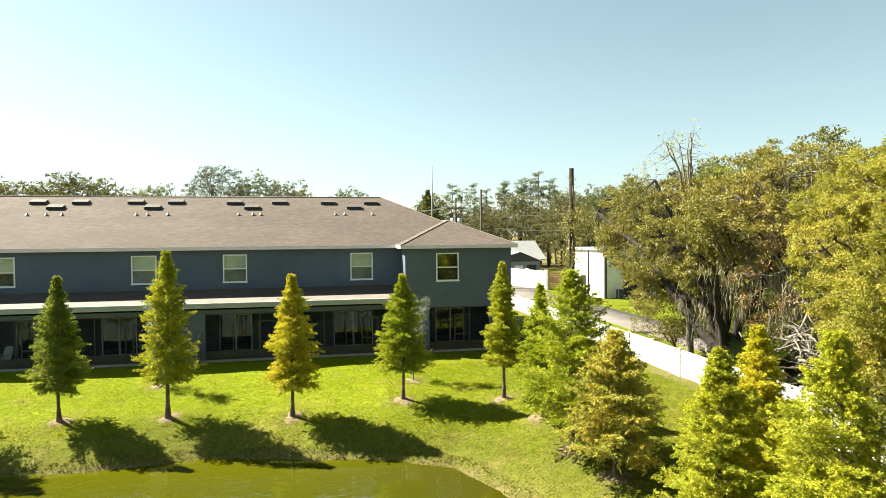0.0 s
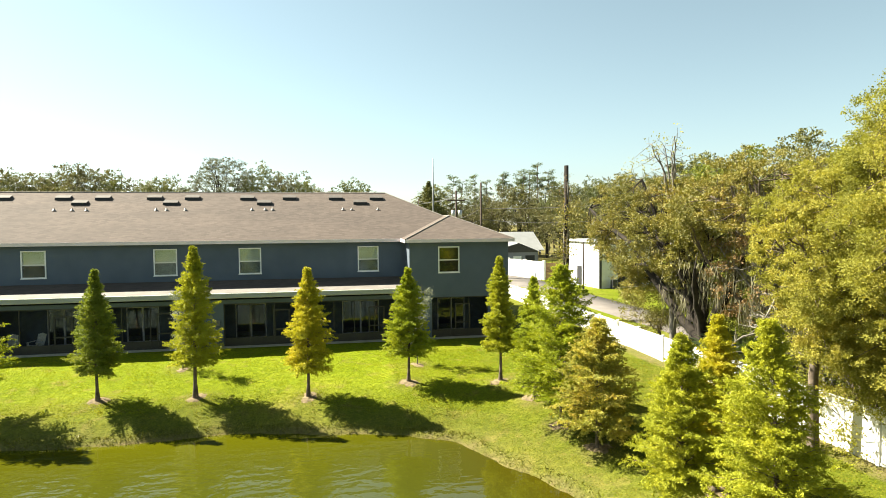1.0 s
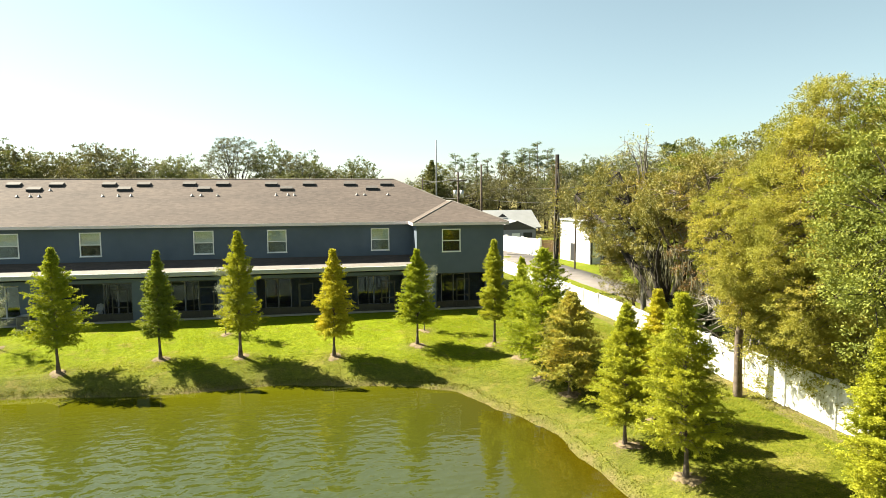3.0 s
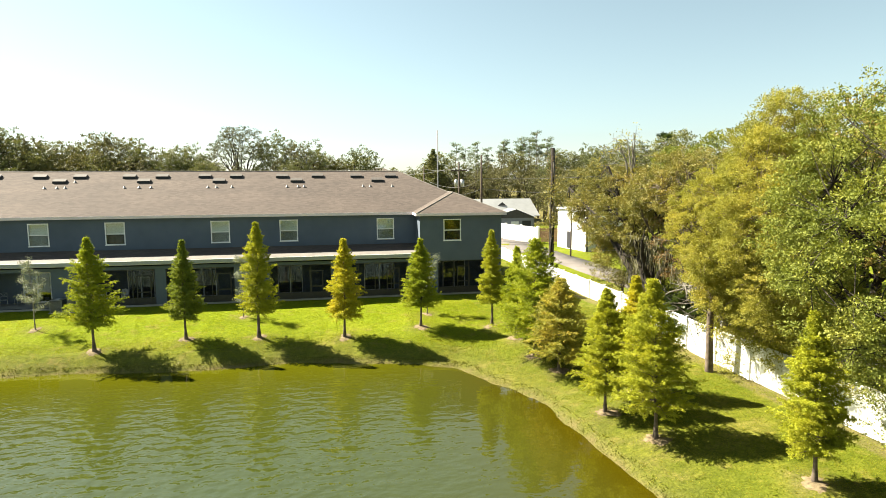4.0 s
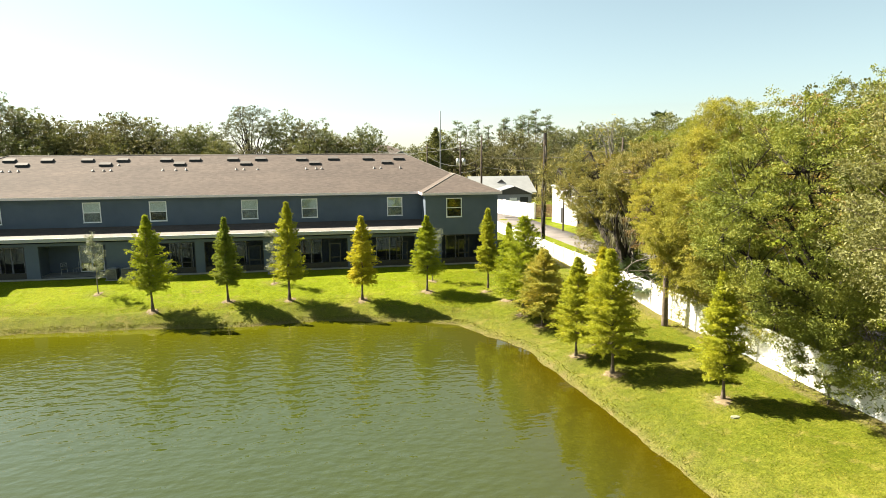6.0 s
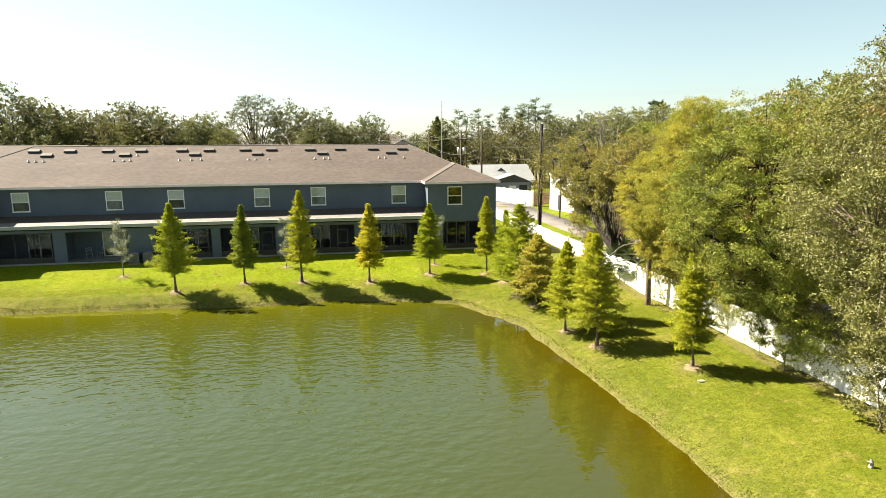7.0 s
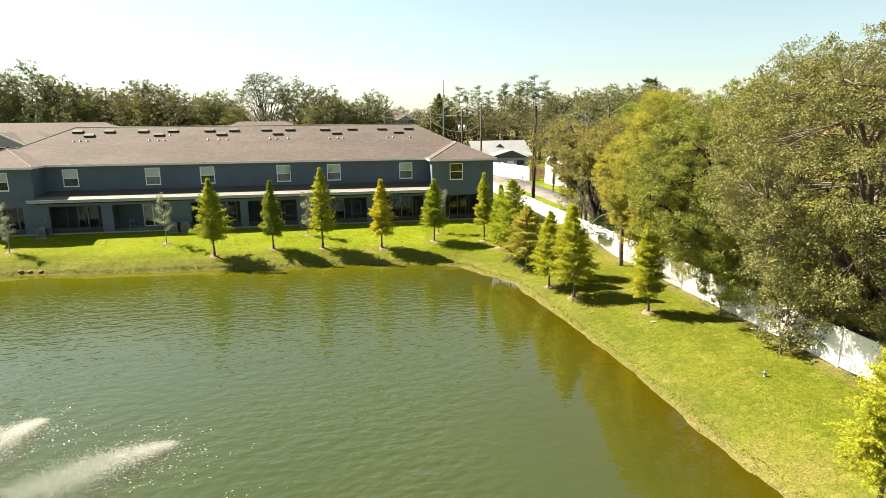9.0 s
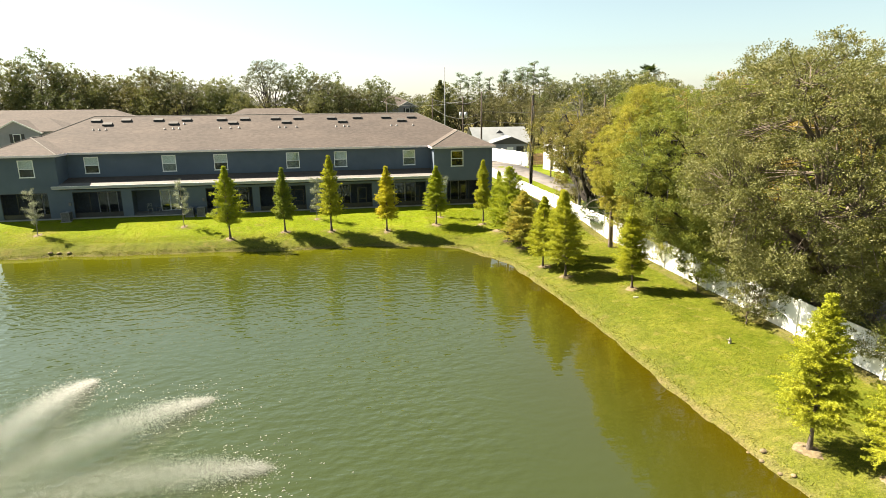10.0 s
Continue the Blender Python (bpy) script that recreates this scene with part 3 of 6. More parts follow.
def frame_ring(x0, x1, z0, z1, t, y0, y1):
    """A rectangular frame of bars t wide, in one piece."""
    bm = bmesh.new()
    xs, zs = (x0, x0 + t, x1 - t, x1), (z0, z0 + t, z1 - t, z1)
    for i in range(3):
        for j in range(3):
            if (i, j) != (1, 1):
                box(bm, xs[i], xs[i + 1], y0, y1, zs[j], zs[j + 1])
    return one_piece(bm)


MAIN_WINDOWS = [-4.81, -12.09, -17.0, -24.19, -29.17, -36.4]
OPENINGS = [(-36.95, -32.6), (-31.65, -26.9), (-24.8, -20.35), (-19.65, -15.1), (-12.65, -8.35), (-7.6, -2.72)]
WING_OPENINGS = [(-0.42, 3.15), (-43.2, -39.1)]
HEAD, SLAB = 2.58, 0.1
bm = bmesh.new()
wall_cells(bm, LX1, WX0, 2.75, EAVE, MAIN_Y, MAIN_Y + 0.2, [(x, x + WIN_W, WIN_B, WIN_T) for x in MAIN_WINDOWS])
hpart("upper_wall", bm, STUCCO)
bm = bmesh.new()
wall_cells(bm, LX1, WX0, -0.3, 2.8, WALL_Y, WALL_Y + 0.22, [(a, b, SLAB, HEAD) for a, b in OPENINGS])
hpart("porch_wall", bm, STUCCO)
for x0, x1, win in ((WX0, WX1, 0.0), (LX0, LX1, -41.22)):
    bm = bmesh.new()
    wall_cells(bm, x0, x1, -0.3, EAVE, WALL_Y, WALL_Y + 0.2, [(win, win + WIN_W, WIN_B, WIN_T)] + [(a, b, SLAB, HEAD) for a, b in WING_OPENINGS if x0 < a < x1])
    hpart("wing_wall", bm, STUCCO)
hpart("wing_return_wall", boxes((WX0, WX0 + 0.2, WALL_Y + 0.2, MAIN_Y, 2.75, EAVE)), STUCCO)
hpart("wing_return_wall", boxes((LX1 - 0.2, LX1, WALL_Y + 0.2, MAIN_Y, 2.75, EAVE)), STUCCO)
hpart("end_wall", boxes((WX1 - 0.2, WX1, WALL_Y + 0.2, FRONT_Y, -0.3, EAVE)), STUCCO)
hpart("end_wall", boxes((LX0, LX0 + 0.2, WALL_Y + 0.2, FRONT_Y, -0.3, EAVE)), STUCCO)
hpart("front_wall", boxes((LX0 + 0.2, WX1 - 0.2, FRONT_Y - 0.2, FRONT_Y, -0.3, EAVE)), STUCCO)
hpart("corner_trim", boxes((WX0 - 0.03, WX0 + 0.09, WALL_Y - 0.03, WALL_Y + 0.06, 2.85, EAVE)), STUCCO)
# porch floor, ceiling, back wall and party walls
hpart("porch_slab", boxes((LX0, WX1, WALL_Y - 0.02, MAIN_Y + 0.3, -0.35, SLAB)), CONCRETE)
hpart("porch_ceiling", boxes((LX1, WX0, WALL_Y + 0.22, MAIN_Y, 2.64, 2.74)), SOFFIT)
hpart("porch_ceiling", boxes((WX0, WX1 - 0.2, WALL_Y + 0.2, MAIN_Y, 2.64, 2.74)), SOFFIT)
hpart("porch_ceiling", boxes((LX0 + 0.2, LX1, WALL_Y + 0.2, MAIN_Y, 2.64, 2.74)), SOFFIT)
ALL_OPEN = OPENINGS + WING_OPENINGS
SLIDERS = [(-35.6, 1.83), (-29.75, 1.83), (-22.9, 1.83), (-18.6, 1.83), (-12.35, 1.83), (-5.85, 2.35), (0.35, 1.83), (-41.6, 1.83)]
bm = bmesh.new()
wall_cells(bm, LX0 + 0.2, WX1 - 0.2, SLAB, 2.64, MAIN_Y, MAIN_Y + 0.15, [(x, x + w, SLAB, 2.25) for x, w in SLIDERS])
hpart("porch_back_wall", bm, STUCCO)
for x in (-37.97, -32.1, -25.9, -20.0, -13.8, -8.0, -1.9):
    hpart("party_wall", boxes((x - 0.1, x + 0.1, WALL_Y + 0.22, MAIN_Y, SLAB, 2.64)), STUCCO)
# dark sheets behind the glass; the rooms' dimness is in their colour
hpart("room_box", boxes((LX0 + 0.3, WX1 - 0.3, MAIN_Y + 3.0, MAIN_Y + 3.1, 0, EAVE)), ROOMDIM)
hpart("room_floor", boxes((LX0 + 0.3, WX1 - 0.3, MAIN_Y + 0.3, MAIN_Y + 3.0, 2.85, 2.95)), ROOMDIM)


def poly_part(name, polys, material, label=""):
    bm = bmesh.new()
    uv = bm.loops.layers.uv.new("UVMap")
    for pts in polys:
        vs = [bm.verts.new(p) for p in pts]
        f = bm.faces.new(vs)
        f.normal_update()
        nrm = f.normal
        u = Vector((0, 0, 1)).cross(nrm)
        u = u.normalized() if u.length > 1e-4 else Vector((1, 0, 0))
        w = nrm.cross(u)
        for lp in f.loops:
            lp[uv].uv = (lp.vert.co.dot(u), lp.vert.co.dot(w))
    return bm


def up_z(d):
    return TOP + PITCH * d


XR, XL = WX1 + OVER - 0.16, LX0 - OVER + 0.16
YB, YW, YF = MAIN_Y - OVER, WALL_Y - OVER, FRONT_Y + OVER
HALF = (YF - YB) / 2
WH = (XR - (WX0 - 0.33)) / 2
FLX, FLX2 = XR - 2 * WH, XL + 2 * WH
RE, RL = (XR - HALF, YB + HALF, up_z(HALF)), (XL + HALF, YB + HALF, up_z(HALF))
WZ = TOP + WING_PITCH * WH
VY = YB + (WZ - TOP) / PITCH
AP, V1, V0 = (XR - WH, YW + WH, WZ), (XR - WH, VY, WZ), (FLX, YB, TOP)
AP2, V12, V02 = (XL + WH, YW + WH, WZ), (XL + WH, VY, WZ), (FLX2, YB, TOP)
polys = [
    [V02, V0, V1, RE, RL, V12],
    [(FLX, YW, TOP), (XR, YW, TOP), AP], [(XR, YW, TOP), (XR, YF, TOP), RE, V1, AP], [V0, (FLX, YW, TOP), AP, V1],
    [(XL, YW, TOP), (FLX2, YW, TOP), AP2], [(XL, YF, TOP), (XL, YW, TOP), AP2, V12, RL], [(FLX2, YW, TOP), V02, V12, AP2],
    [(XR, YF, TOP), (XL, YF, TOP), RL, RE],
]
hpart("roof", poly_part("roof", polys, SHINGLE), SHINGLE, "brown grey asphalt shingle roof")
# ridge and hip caps
for p, q in ((RL, RE), ((XR, YW, TOP), AP), (AP, V1), (V1, RE), ((FLX, YW, TOP), AP), ((FLX2, YW, TOP), AP2), ((XL, YW, TOP), AP2), (AP2, V12), (V12, RL)):
    v, f = tube([Vector(p) + Vector((0, 0, 0.0)), Vector(q) + Vector((0, 0, 0.0))], [0.055, 0.055], 6)
    at_house(raw_part("ridge_cap", v, f, RIDGECAP))
# fascia and soffit
E1 = EAVE - 0.02
for name, rows in (("fascia", [(FLX2, FLX, YB - 0.02, YB + 0.0, E1, TOP + 0.01)]), ("fascia", [(FLX, XR + 0.02, YW - 0.02, YW, E1, TOP + 0.01)]), ("fascia", [(XL - 0.02, FLX2, YW - 0.02, YW, E1, TOP + 0.01)]),
                   ("fascia", [(FLX - 0.02, FLX, YW - 0.02, YB - 0.02, E1, TOP + 0.01)]), ("fascia", [(FLX2, FLX2 + 0.02, YW - 0.02, YB - 0.02, E1, TOP + 0.01)]),
                   ("fascia", [(XR, XR + 0.02, YW, YF, E1, TOP + 0.01)]), ("fascia", [(XL - 0.02, XL, YW, YF, E1, TOP + 0.01)])):
    hpart(name, boxes(*rows), FASCIA, "pale painted fascia board")
hpart("soffit", boxes((LX1, WX0, YB, MAIN_Y + 0.1, EAVE - 0.01, EAVE + 0.02)), SOFFIT)
hpart("soffit", boxes((FLX, XR, YW, WALL_Y + 0.1, EAVE - 0.01, EAVE + 0.02)), SOFFIT)
hpart("soffit", boxes((XL, FLX2, YW, WALL_Y + 0.1, EAVE - 0.01, EAVE + 0.02)), SOFFIT)
hpart("soffit", boxes((FLX, WX0, WALL_Y + 0.1, YB, EAVE - 0.01, EAVE + 0.02)), SOFFIT)
hpart("soffit", boxes((LX1, FLX2, WALL_Y + 0.1, YB, EAVE - 0.01, EAVE + 0.02)), SOFFIT)
hpart("soffit", boxes((WX1 - 0.1, XR, WALL_Y + 0.1, YF, EAVE - 0.01, EAVE + 0.02)), SOFFIT)
# lean-to porch roof
PY, PZ, PT = WALL_Y - 0.42, 3.2, 3.72
hpart("porch_roof", poly_part("porch_roof", [[(LX1, PY, PZ), (WX0, PY, PZ), (WX0, MAIN_Y, PT), (LX1, MAIN_Y, PT)]], SHINGLE), SHINGLE, "low lean-to shingle roof over the porches")
hpart("porch_fascia", boxes((LX1 - 0.55, WX0 + 0.0, PY - 0.025, PY, 2.98, 3.2)), GREYFASCIA, "grey painted porch fascia board")
hpart("porch_soffit", boxes((LX1 - 0.5, WX0, PY, WALL_Y, 2.94, 2.98)), SOFFIT)
# pale strip along the porch eave: the sunlit shingles are put into its colour
FD = 0.95
FZ = PZ + (PT - PZ) * FD / (MAIN_Y - PY)
strip = [(LX1, PY - 0.02, PZ + 0.002), (WX0, PY - 0.02, PZ + 0.002), (WX0, PY + FD, FZ + 0.008), (LX1, PY + FD, FZ + 0.008)]
lift = [(x, y, z + 0.012) for x, y, z in strip]
hpart("eave_flashing", poly_part("eave_flashing", [lift] + [[strip[k], strip[(k + 1) % 4], lift[(k + 1) % 4], lift[k]] for k in range(4)], SUNSTRIP), SUNSTRIP, "pale strip painted as sun on the porch eave")
hpart("drip_edge", boxes((LX1 - 0.55, WX0, PY - 0.045, PY + 0.02, 3.19, 3.225)), TRIM, "white metal drip edge")


def window(x, y, blind):
    """A white single-hung window with a mid rail; blind is how far it hangs down."""
    w = at_house(part("window", frame_ring(x, x + WIN_W, WIN_B, WIN_T, 0.07, y - 0.035, y + 0.05), TRIM, None, "white single-hung window"))
    part("sill", boxes((x - 0.03, x + WIN_W + 0.03, y - 0.07, y - 0.036, WIN_B - 0.03, WIN_B + 0.03), bevel=0.005), TRIM, w)
    mid = (WIN_B + WIN_T) / 2 - 0.02
    part("meeting_rail", boxes((x + 0.055, x + WIN_W - 0.055, y - 0.02, y + 0.04, mid - 0.03, mid + 0.03)), TRIM, w)
    for z0, z1, dy in ((WIN_B + 0.055, mid - 0.03, 0.0), (mid + 0.03, WIN_T - 0.055, 0.02)):
        pane = part("pane", boxes((x + 0.055, x + WIN_W - 0.055, y + dy, y + dy + 0.006, z0, z1)), GLASS, w)
        pane.visible_shadow = False
    screen = part("half_screen", boxes((x + 0.06, x + WIN_W - 0.06, y - 0.03, y - 0.026, WIN_B + 0.07, mid - 0.03)), SCREEN, w, "dark half screen")
    screen.visible_shadow = True
    if blind:
        z0 = WIN_T - 0.06 - blind * (WIN_T - WIN_B - 0.12)
        bm = bmesh.new()
        z = WIN_T - 0.06
        while z > z0:
            box(bm, x + 0.06, x + WIN_W - 0.06, y + 0.09, y + 0.115, z - 0.046, z)
            z -= 0.05
        part("blind", bm, BLIND, w, "closed pale slatted blind")
    return w


for x, y, blind in ((0.0, WALL_Y, 0.0), (-4.81, MAIN_Y, 1.0), (-12.09, MAIN_Y, 1.0), (-17.0, MAIN_Y, 1.0), (-24.19, MAIN_Y, 0.55), (-29.17, MAIN_Y, 1.0), (-36.4, MAIN_Y, 0.5), (-41.22, WALL_Y, 0.5)):
    window(x, y, blind)


def sliding_door(x, w):
    d = at_house(part("sliding_door", frame_ring(x, x + w, SLAB, 2.25, 0.065, MAIN_Y - 0.03, MAIN_Y + 0.08), TRIM, None, "white framed sliding glass door"))
    part("stile", boxes((x + w / 2 - 0.05, x + w / 2 + 0.05, MAIN_Y - 0.02, MAIN_Y + 0.06, SLAB + 0.065, 2.185)), TRIM, d)
    for a, b in ((x + 0.06, x + w / 2 - 0.05), (x + w / 2 + 0.05, x + w - 0.06)):
        p = part("pane", boxes((a, b, MAIN_Y + 0.02, MAIN_Y + 0.03, SLAB + 0.07, 2.18)), GLASS, d)
        p.visible_shadow = False


for x, w in SLIDERS:
    sliding_door(x, w)


def porch_screen(a, b, door_at=None):
    """Bronze screen frame between two piers, with a kick rail and mesh."""
    y = WALL_Y + 0.08
    n = max(2, round((b - a) / 1.35))
    s = at_house(empty("porch_screen", 0, 0, 0, label="bronze framed insect screen"))
    part("rail", boxes((a, b, y, y + 0.05, HEAD - 0.06, HEAD)), BRONZE, s)
    part("rail", boxes((a, b, y, y + 0.05, SLAB, SLAB + 0.06)), BRONZE, s)
    part("rail", boxes((a, b, y, y + 0.05, 0.50, 0.56)), BRONZE, s)
    for k in range(n + 1):
        x = a + (b - a - 0.05) * k / n
        part("mullion", boxes((x, x + 0.05, y - 0.003, y + 0.053, SLAB, HEAD)), BRONZE, s)
    if door_at is not None:
        part("screen_door", frame_ring(door_at, door_at + 0.97, SLAB + 0.01, 2.15, 0.075, y - 0.006, y + 0.056), BRONZE, s, "bronze framed screen door")
        part("door_rail", boxes((door_at + 0.075, door_at + 0.895, y - 0.004, y + 0.054, 0.93, 1.01)), BRONZE, s)
    part("mesh", boxes((a, b, y + 0.022, y + 0.026, 0.56, HEAD - 0.06)), SCREEN, s)
    part("kick_plate", boxes((a, b, y + 0.018, y + 0.03, SLAB + 0.06, 0.50)), BRONZE, s)


for k, (a, b) in enumerate(ALL_OPEN):
    if k != 1:
        porch_screen(a, b, {2: -21.6, 3: -16.3, 4: -9.9, 5: -4.3, 6: 1.05}.get(k))


def roof_y_z(y):
    return TOP + PITCH * (y - YB)


def roof_vent(x, y):
    """Low slant-back vent, dark, open on its lower side."""
    z = roof_y_z(y)
    bm = bmesh.new()
    w, d, h = 0.48, 0.24, 0.17
    co = [(-w, -d, 0.02), (w, -d, 0.02), (w, d, 0.02), (-w, d, 0.02), (-w * 0.95, -d * 0.9, h), (w * 0.95, -d * 0.9, h), (w * 0.9, d * 0.6, h * 0.8), (-w * 0.9, d * 0.6, h * 0.8)]
    vs = [bm.verts.new((x + p[0], y + p[1], z + p[2] + PITCH * p[1])) for p in co]
    for f in ((0, 1, 5, 4), (1, 2, 6, 5), (2, 3, 7, 6), (3, 0, 4, 7), (4, 5, 6, 7), (3, 2, 1, 0)):
        bm.faces.new([vs[i] for i in f])
    v = hpart("roof_vent", bm, BLACKVENT, "low black slant-back roof vent")
    # thin cap, lighter and browner than the black body
    bm = bmesh.new()
    top = [(-w * 1.0, -d * 1.1, h + 0.005), (w * 1.0, -d * 1.1, h + 0.005), (w * 0.95, d * 0.75, h * 0.85 + 0.02), (-w * 0.95, d * 0.75, h * 0.85 + 0.02)]
    lo = [bm.verts.new((x + p[0], y + p[1], z + p[2] + PITCH * p[1])) for p in top]
    hi = [bm.verts.new((x + p[0], y + p[1], z + p[2] + 0.02 + PITCH * p[1])) for p in top]
    bm.faces.new(hi)
    bm.faces.new(lo[::-1])
    for k in range(4):
        bm.faces.new((lo[k], lo[(k + 1) % 4], hi[(k + 1) % 4], hi[k]))
    part("cap", bm, VENTCAP, v, "lighter brown vent cap")


VENTS = [(-36.76, 32.12), (-35.44, 31.30), (-33.78, 32.10), (-30.56, 32.10), (-28.88, 31.30), (-27.69, 32.10), (-24.08, 32.10), (-22.79, 31.30), (-21.63, 32.10), (-18.37, 32.15),
         (-17.14, 31.30), (-15.92, 32.15), (-12.25, 32.10), (-11.03, 31.30), (-9.35, 32.15), (-6.11, 32.13), (-4.38, 31.35), (-3.17, 32.13)]
PIPES = [-36.55, -35.96, -35.32, -29.57, -28.71, -28.14, -23.96, -22.9, -22.04, -17.83, -17.18, -16.0, -11.74, -10.86, -10.38, -5.62, -5.02, -3.19]
for x, y in VENTS:
    roof_vent(x, y)
for x in PIPES + [-27.8]:
    y = 30.27 if x != -27.8 else 31.25
    z = roof_y_z(y)
    v, f = tube([(x, y, z - 0.02), (x, y, z + 0.05), (x, y, z + 0.055), (x, y, z + 0.15), (x, y, z + 0.152)], [0.13, 0.09, 0.055, 0.055, 0.001], 10)
    at_house(raw_part("vent_pipe", v, f, PVC, None, "grey plumbing vent pipe", True))


# ---- things at the porches ----
def condenser(x, y):
    """Outdoor air conditioner: louvred box, corner posts, top grille with a fan."""
    z = gz(x, y)
    ac = empty("air_conditioner", x, y, z, label="grey louvred outdoor air conditioner standing by the wall", category="air conditioner", group="air conditioners by the porches")
    s, h = 0.37, 0.86
    part("pad", boxes((-0.45, 0.45, -0.45, 0.45, -0.12, 0.05), bevel=0.01), CONCRETE, ac)
    part("coil", boxes((-s + 0.03, s - 0.03, -s + 0.03, s - 0.03, 0.05, h - 0.03)), DARK, ac)
    bm = bmesh.new()
    for k in range(12):
        zz = 0.1 + k * 0.06
        for a in ((-s, s, -s, -s + 0.02), (-s, s, s - 0.02, s), (-s, -s + 0.02, -s, s), (s - 0.02, s, -s, s)):
            box(bm, *a, zz, zz + 0.03)
    part("louvre", bm, ACMETAL, ac)
    for cx in (-s, s - 0.04):
        for cy in (-s, s - 0.04):
            part("post", boxes((cx - 0.004, cx + 0.044, cy - 0.004, cy + 0.044, 0.05, h)), ACMETAL, ac)
    bm = bmesh.new()
    box(bm, -s - 0.01, s + 0.01, -s - 0.01, s + 0.01, h - 0.03, h + 0.02, 0.008)
    part("lid", bm, ACMETAL, ac)
    pieces = []
    for r in (0.08, 0.14, 0.2, 0.26, 0.31):
        ang = np.linspace(0, 2 * math.pi, 21)
        pieces.append(tube(np.stack([r * np.cos(ang), r * np.sin(ang), 0 * ang + h + 0.035], 1), [0.006] * 21, 4))
    part_grille = raw_part("fan_grille", *join(pieces), GALV, ac)
    return ac


for x in (-13.25, -14.3, -25.2, -26.3, -37.45, -1.6):
    condenser(x, 23.35)
for x in (-12.95, -25.05, -37.25, -1.3):
    m = hpart("meter_box", boxes((x - 0.11, x + 0.11, WALL_Y - 0.1, WALL_Y, 1.3, 1.62), bevel=0.012), PVC, "small pale electric box")


def adirondack_chair(x, y, turn):
    c = empty("patio_chair", x, y, SLAB, label="white plastic slat-back patio chair on the porch", category="chair", group="porch chairs")
    c.rotation_euler.z = radians(turn)
    for sx in (-0.27, 0.27):
        part("arm", boxes((sx - 0.06, sx + 0.06, -0.34, 0.36, 0.52, 0.55), bevel=0.008), WHITEPLASTIC, c)
        part("leg", boxes((sx - 0.03, sx + 0.03, -0.32, -0.22, 0, 0.52)), WHITEPLASTIC, c)
        bm = boxes((sx - 0.02, sx + 0.02, -0.3, 0.45, -0.05, 0.06))
        bmesh.ops.rotate(bm, verts=bm.verts, cent=(0, 0, 0), matrix=Matrix.Rotation(radians(-18), 3, "X"))
        bmesh.ops.translate(bm, verts=bm.verts, vec=(0, 0, 0.24))
        part("rear_leg", bm, WHITEPLASTIC, c)
    for k in range(5):
        bm = boxes((-0.26, 0.26, -0.3 + 0.12 * k, -0.2 + 0.12 * k, 0.36 - 0.03 * k, 0.385 - 0.03 * k))
        part("seat_slat", bm, WHITEPLASTIC, c)
    for k in range(5):
        bm = boxes((-0.25 + 0.102 * k, -0.16 + 0.102 * k, -0.012, 0.012, 0, 0.72 - 0.03 * abs(k - 2)))
        bmesh.ops.rotate(bm, verts=bm.verts, cent=(0, 0, 0), matrix=Matrix.Rotation(radians(-22), 3, "X"))
        bmesh.ops.translate(bm, verts=bm.verts, vec=(0, 0.28, 0.28))
        part("back_slat", bm, WHITEPLASTIC, c)
    return c


adirondack_chair(-24.05, 24.85, 20)
adirondack_chair(-22.9, 24.95, -15)

# ---- fence ----
FX, FZ0, FZ1 = 10.2, -0.55, 1.28
fence = empty("fence", FX, 0, FZ0, label="white vinyl privacy fence with square posts along the lawn", category="fence")
STEP = 2.44
fy = -38.0
panel_mesh, post_mesh, rail_mesh = None, None, None
k = 0
while fy < 46:
    if panel_mesh is None:
        bm = bmesh.new()
        box(bm, -0.011, 0.011, 0.064, STEP - 0.064, 0.1, 1.78)
        o = part("panel", bm, VINYL, fence)
        panel_mesh = o.data
        p = part("post", boxes((-0.064, 0.064, -0.064, 0.064, -0.1, 1.9), bevel=0.006), VINYL, fence)
        post_mesh = p.data
        r = part("rail", boxes((-0.025, 0.025, 0.064, STEP - 0.064, 1.74, 1.82), bevel=0.004), VINYL, fence)
        rail_mesh = r.data
        trio = (o, p, r)
    else:
        trio = []
        for nm, me in (("panel", panel_mesh), ("post", post_mesh), ("rail", rail_mesh), ("rail", rail_mesh)):
            o = new(nm, me)
            o.parent = fence
            trio.append(o)
    for i, o in enumerate(trio):
        o.location = (0, fy, 0.02 * math.sin(k * 1.7) - (1.66 if i == 3 else 0))
    fy += STEP
    k += 1


# ---- trees ----
def curve_points(start, direction, length, steps, rng, bend=0.12, rise=0.0):
    """A wandering line from start."""
    p, d = np.array(start, float), np.array(direction, float)
    d /= np.linalg.norm(d)
    out = [p.copy()]
    for i in range(steps):
        d = d + rng.normal(0, bend, 3) + np.array((0, 0, rise))
        d /= np.linalg.norm(d)
        p = p + d * length / steps
        out.append(p.copy())
    return np.array(out)


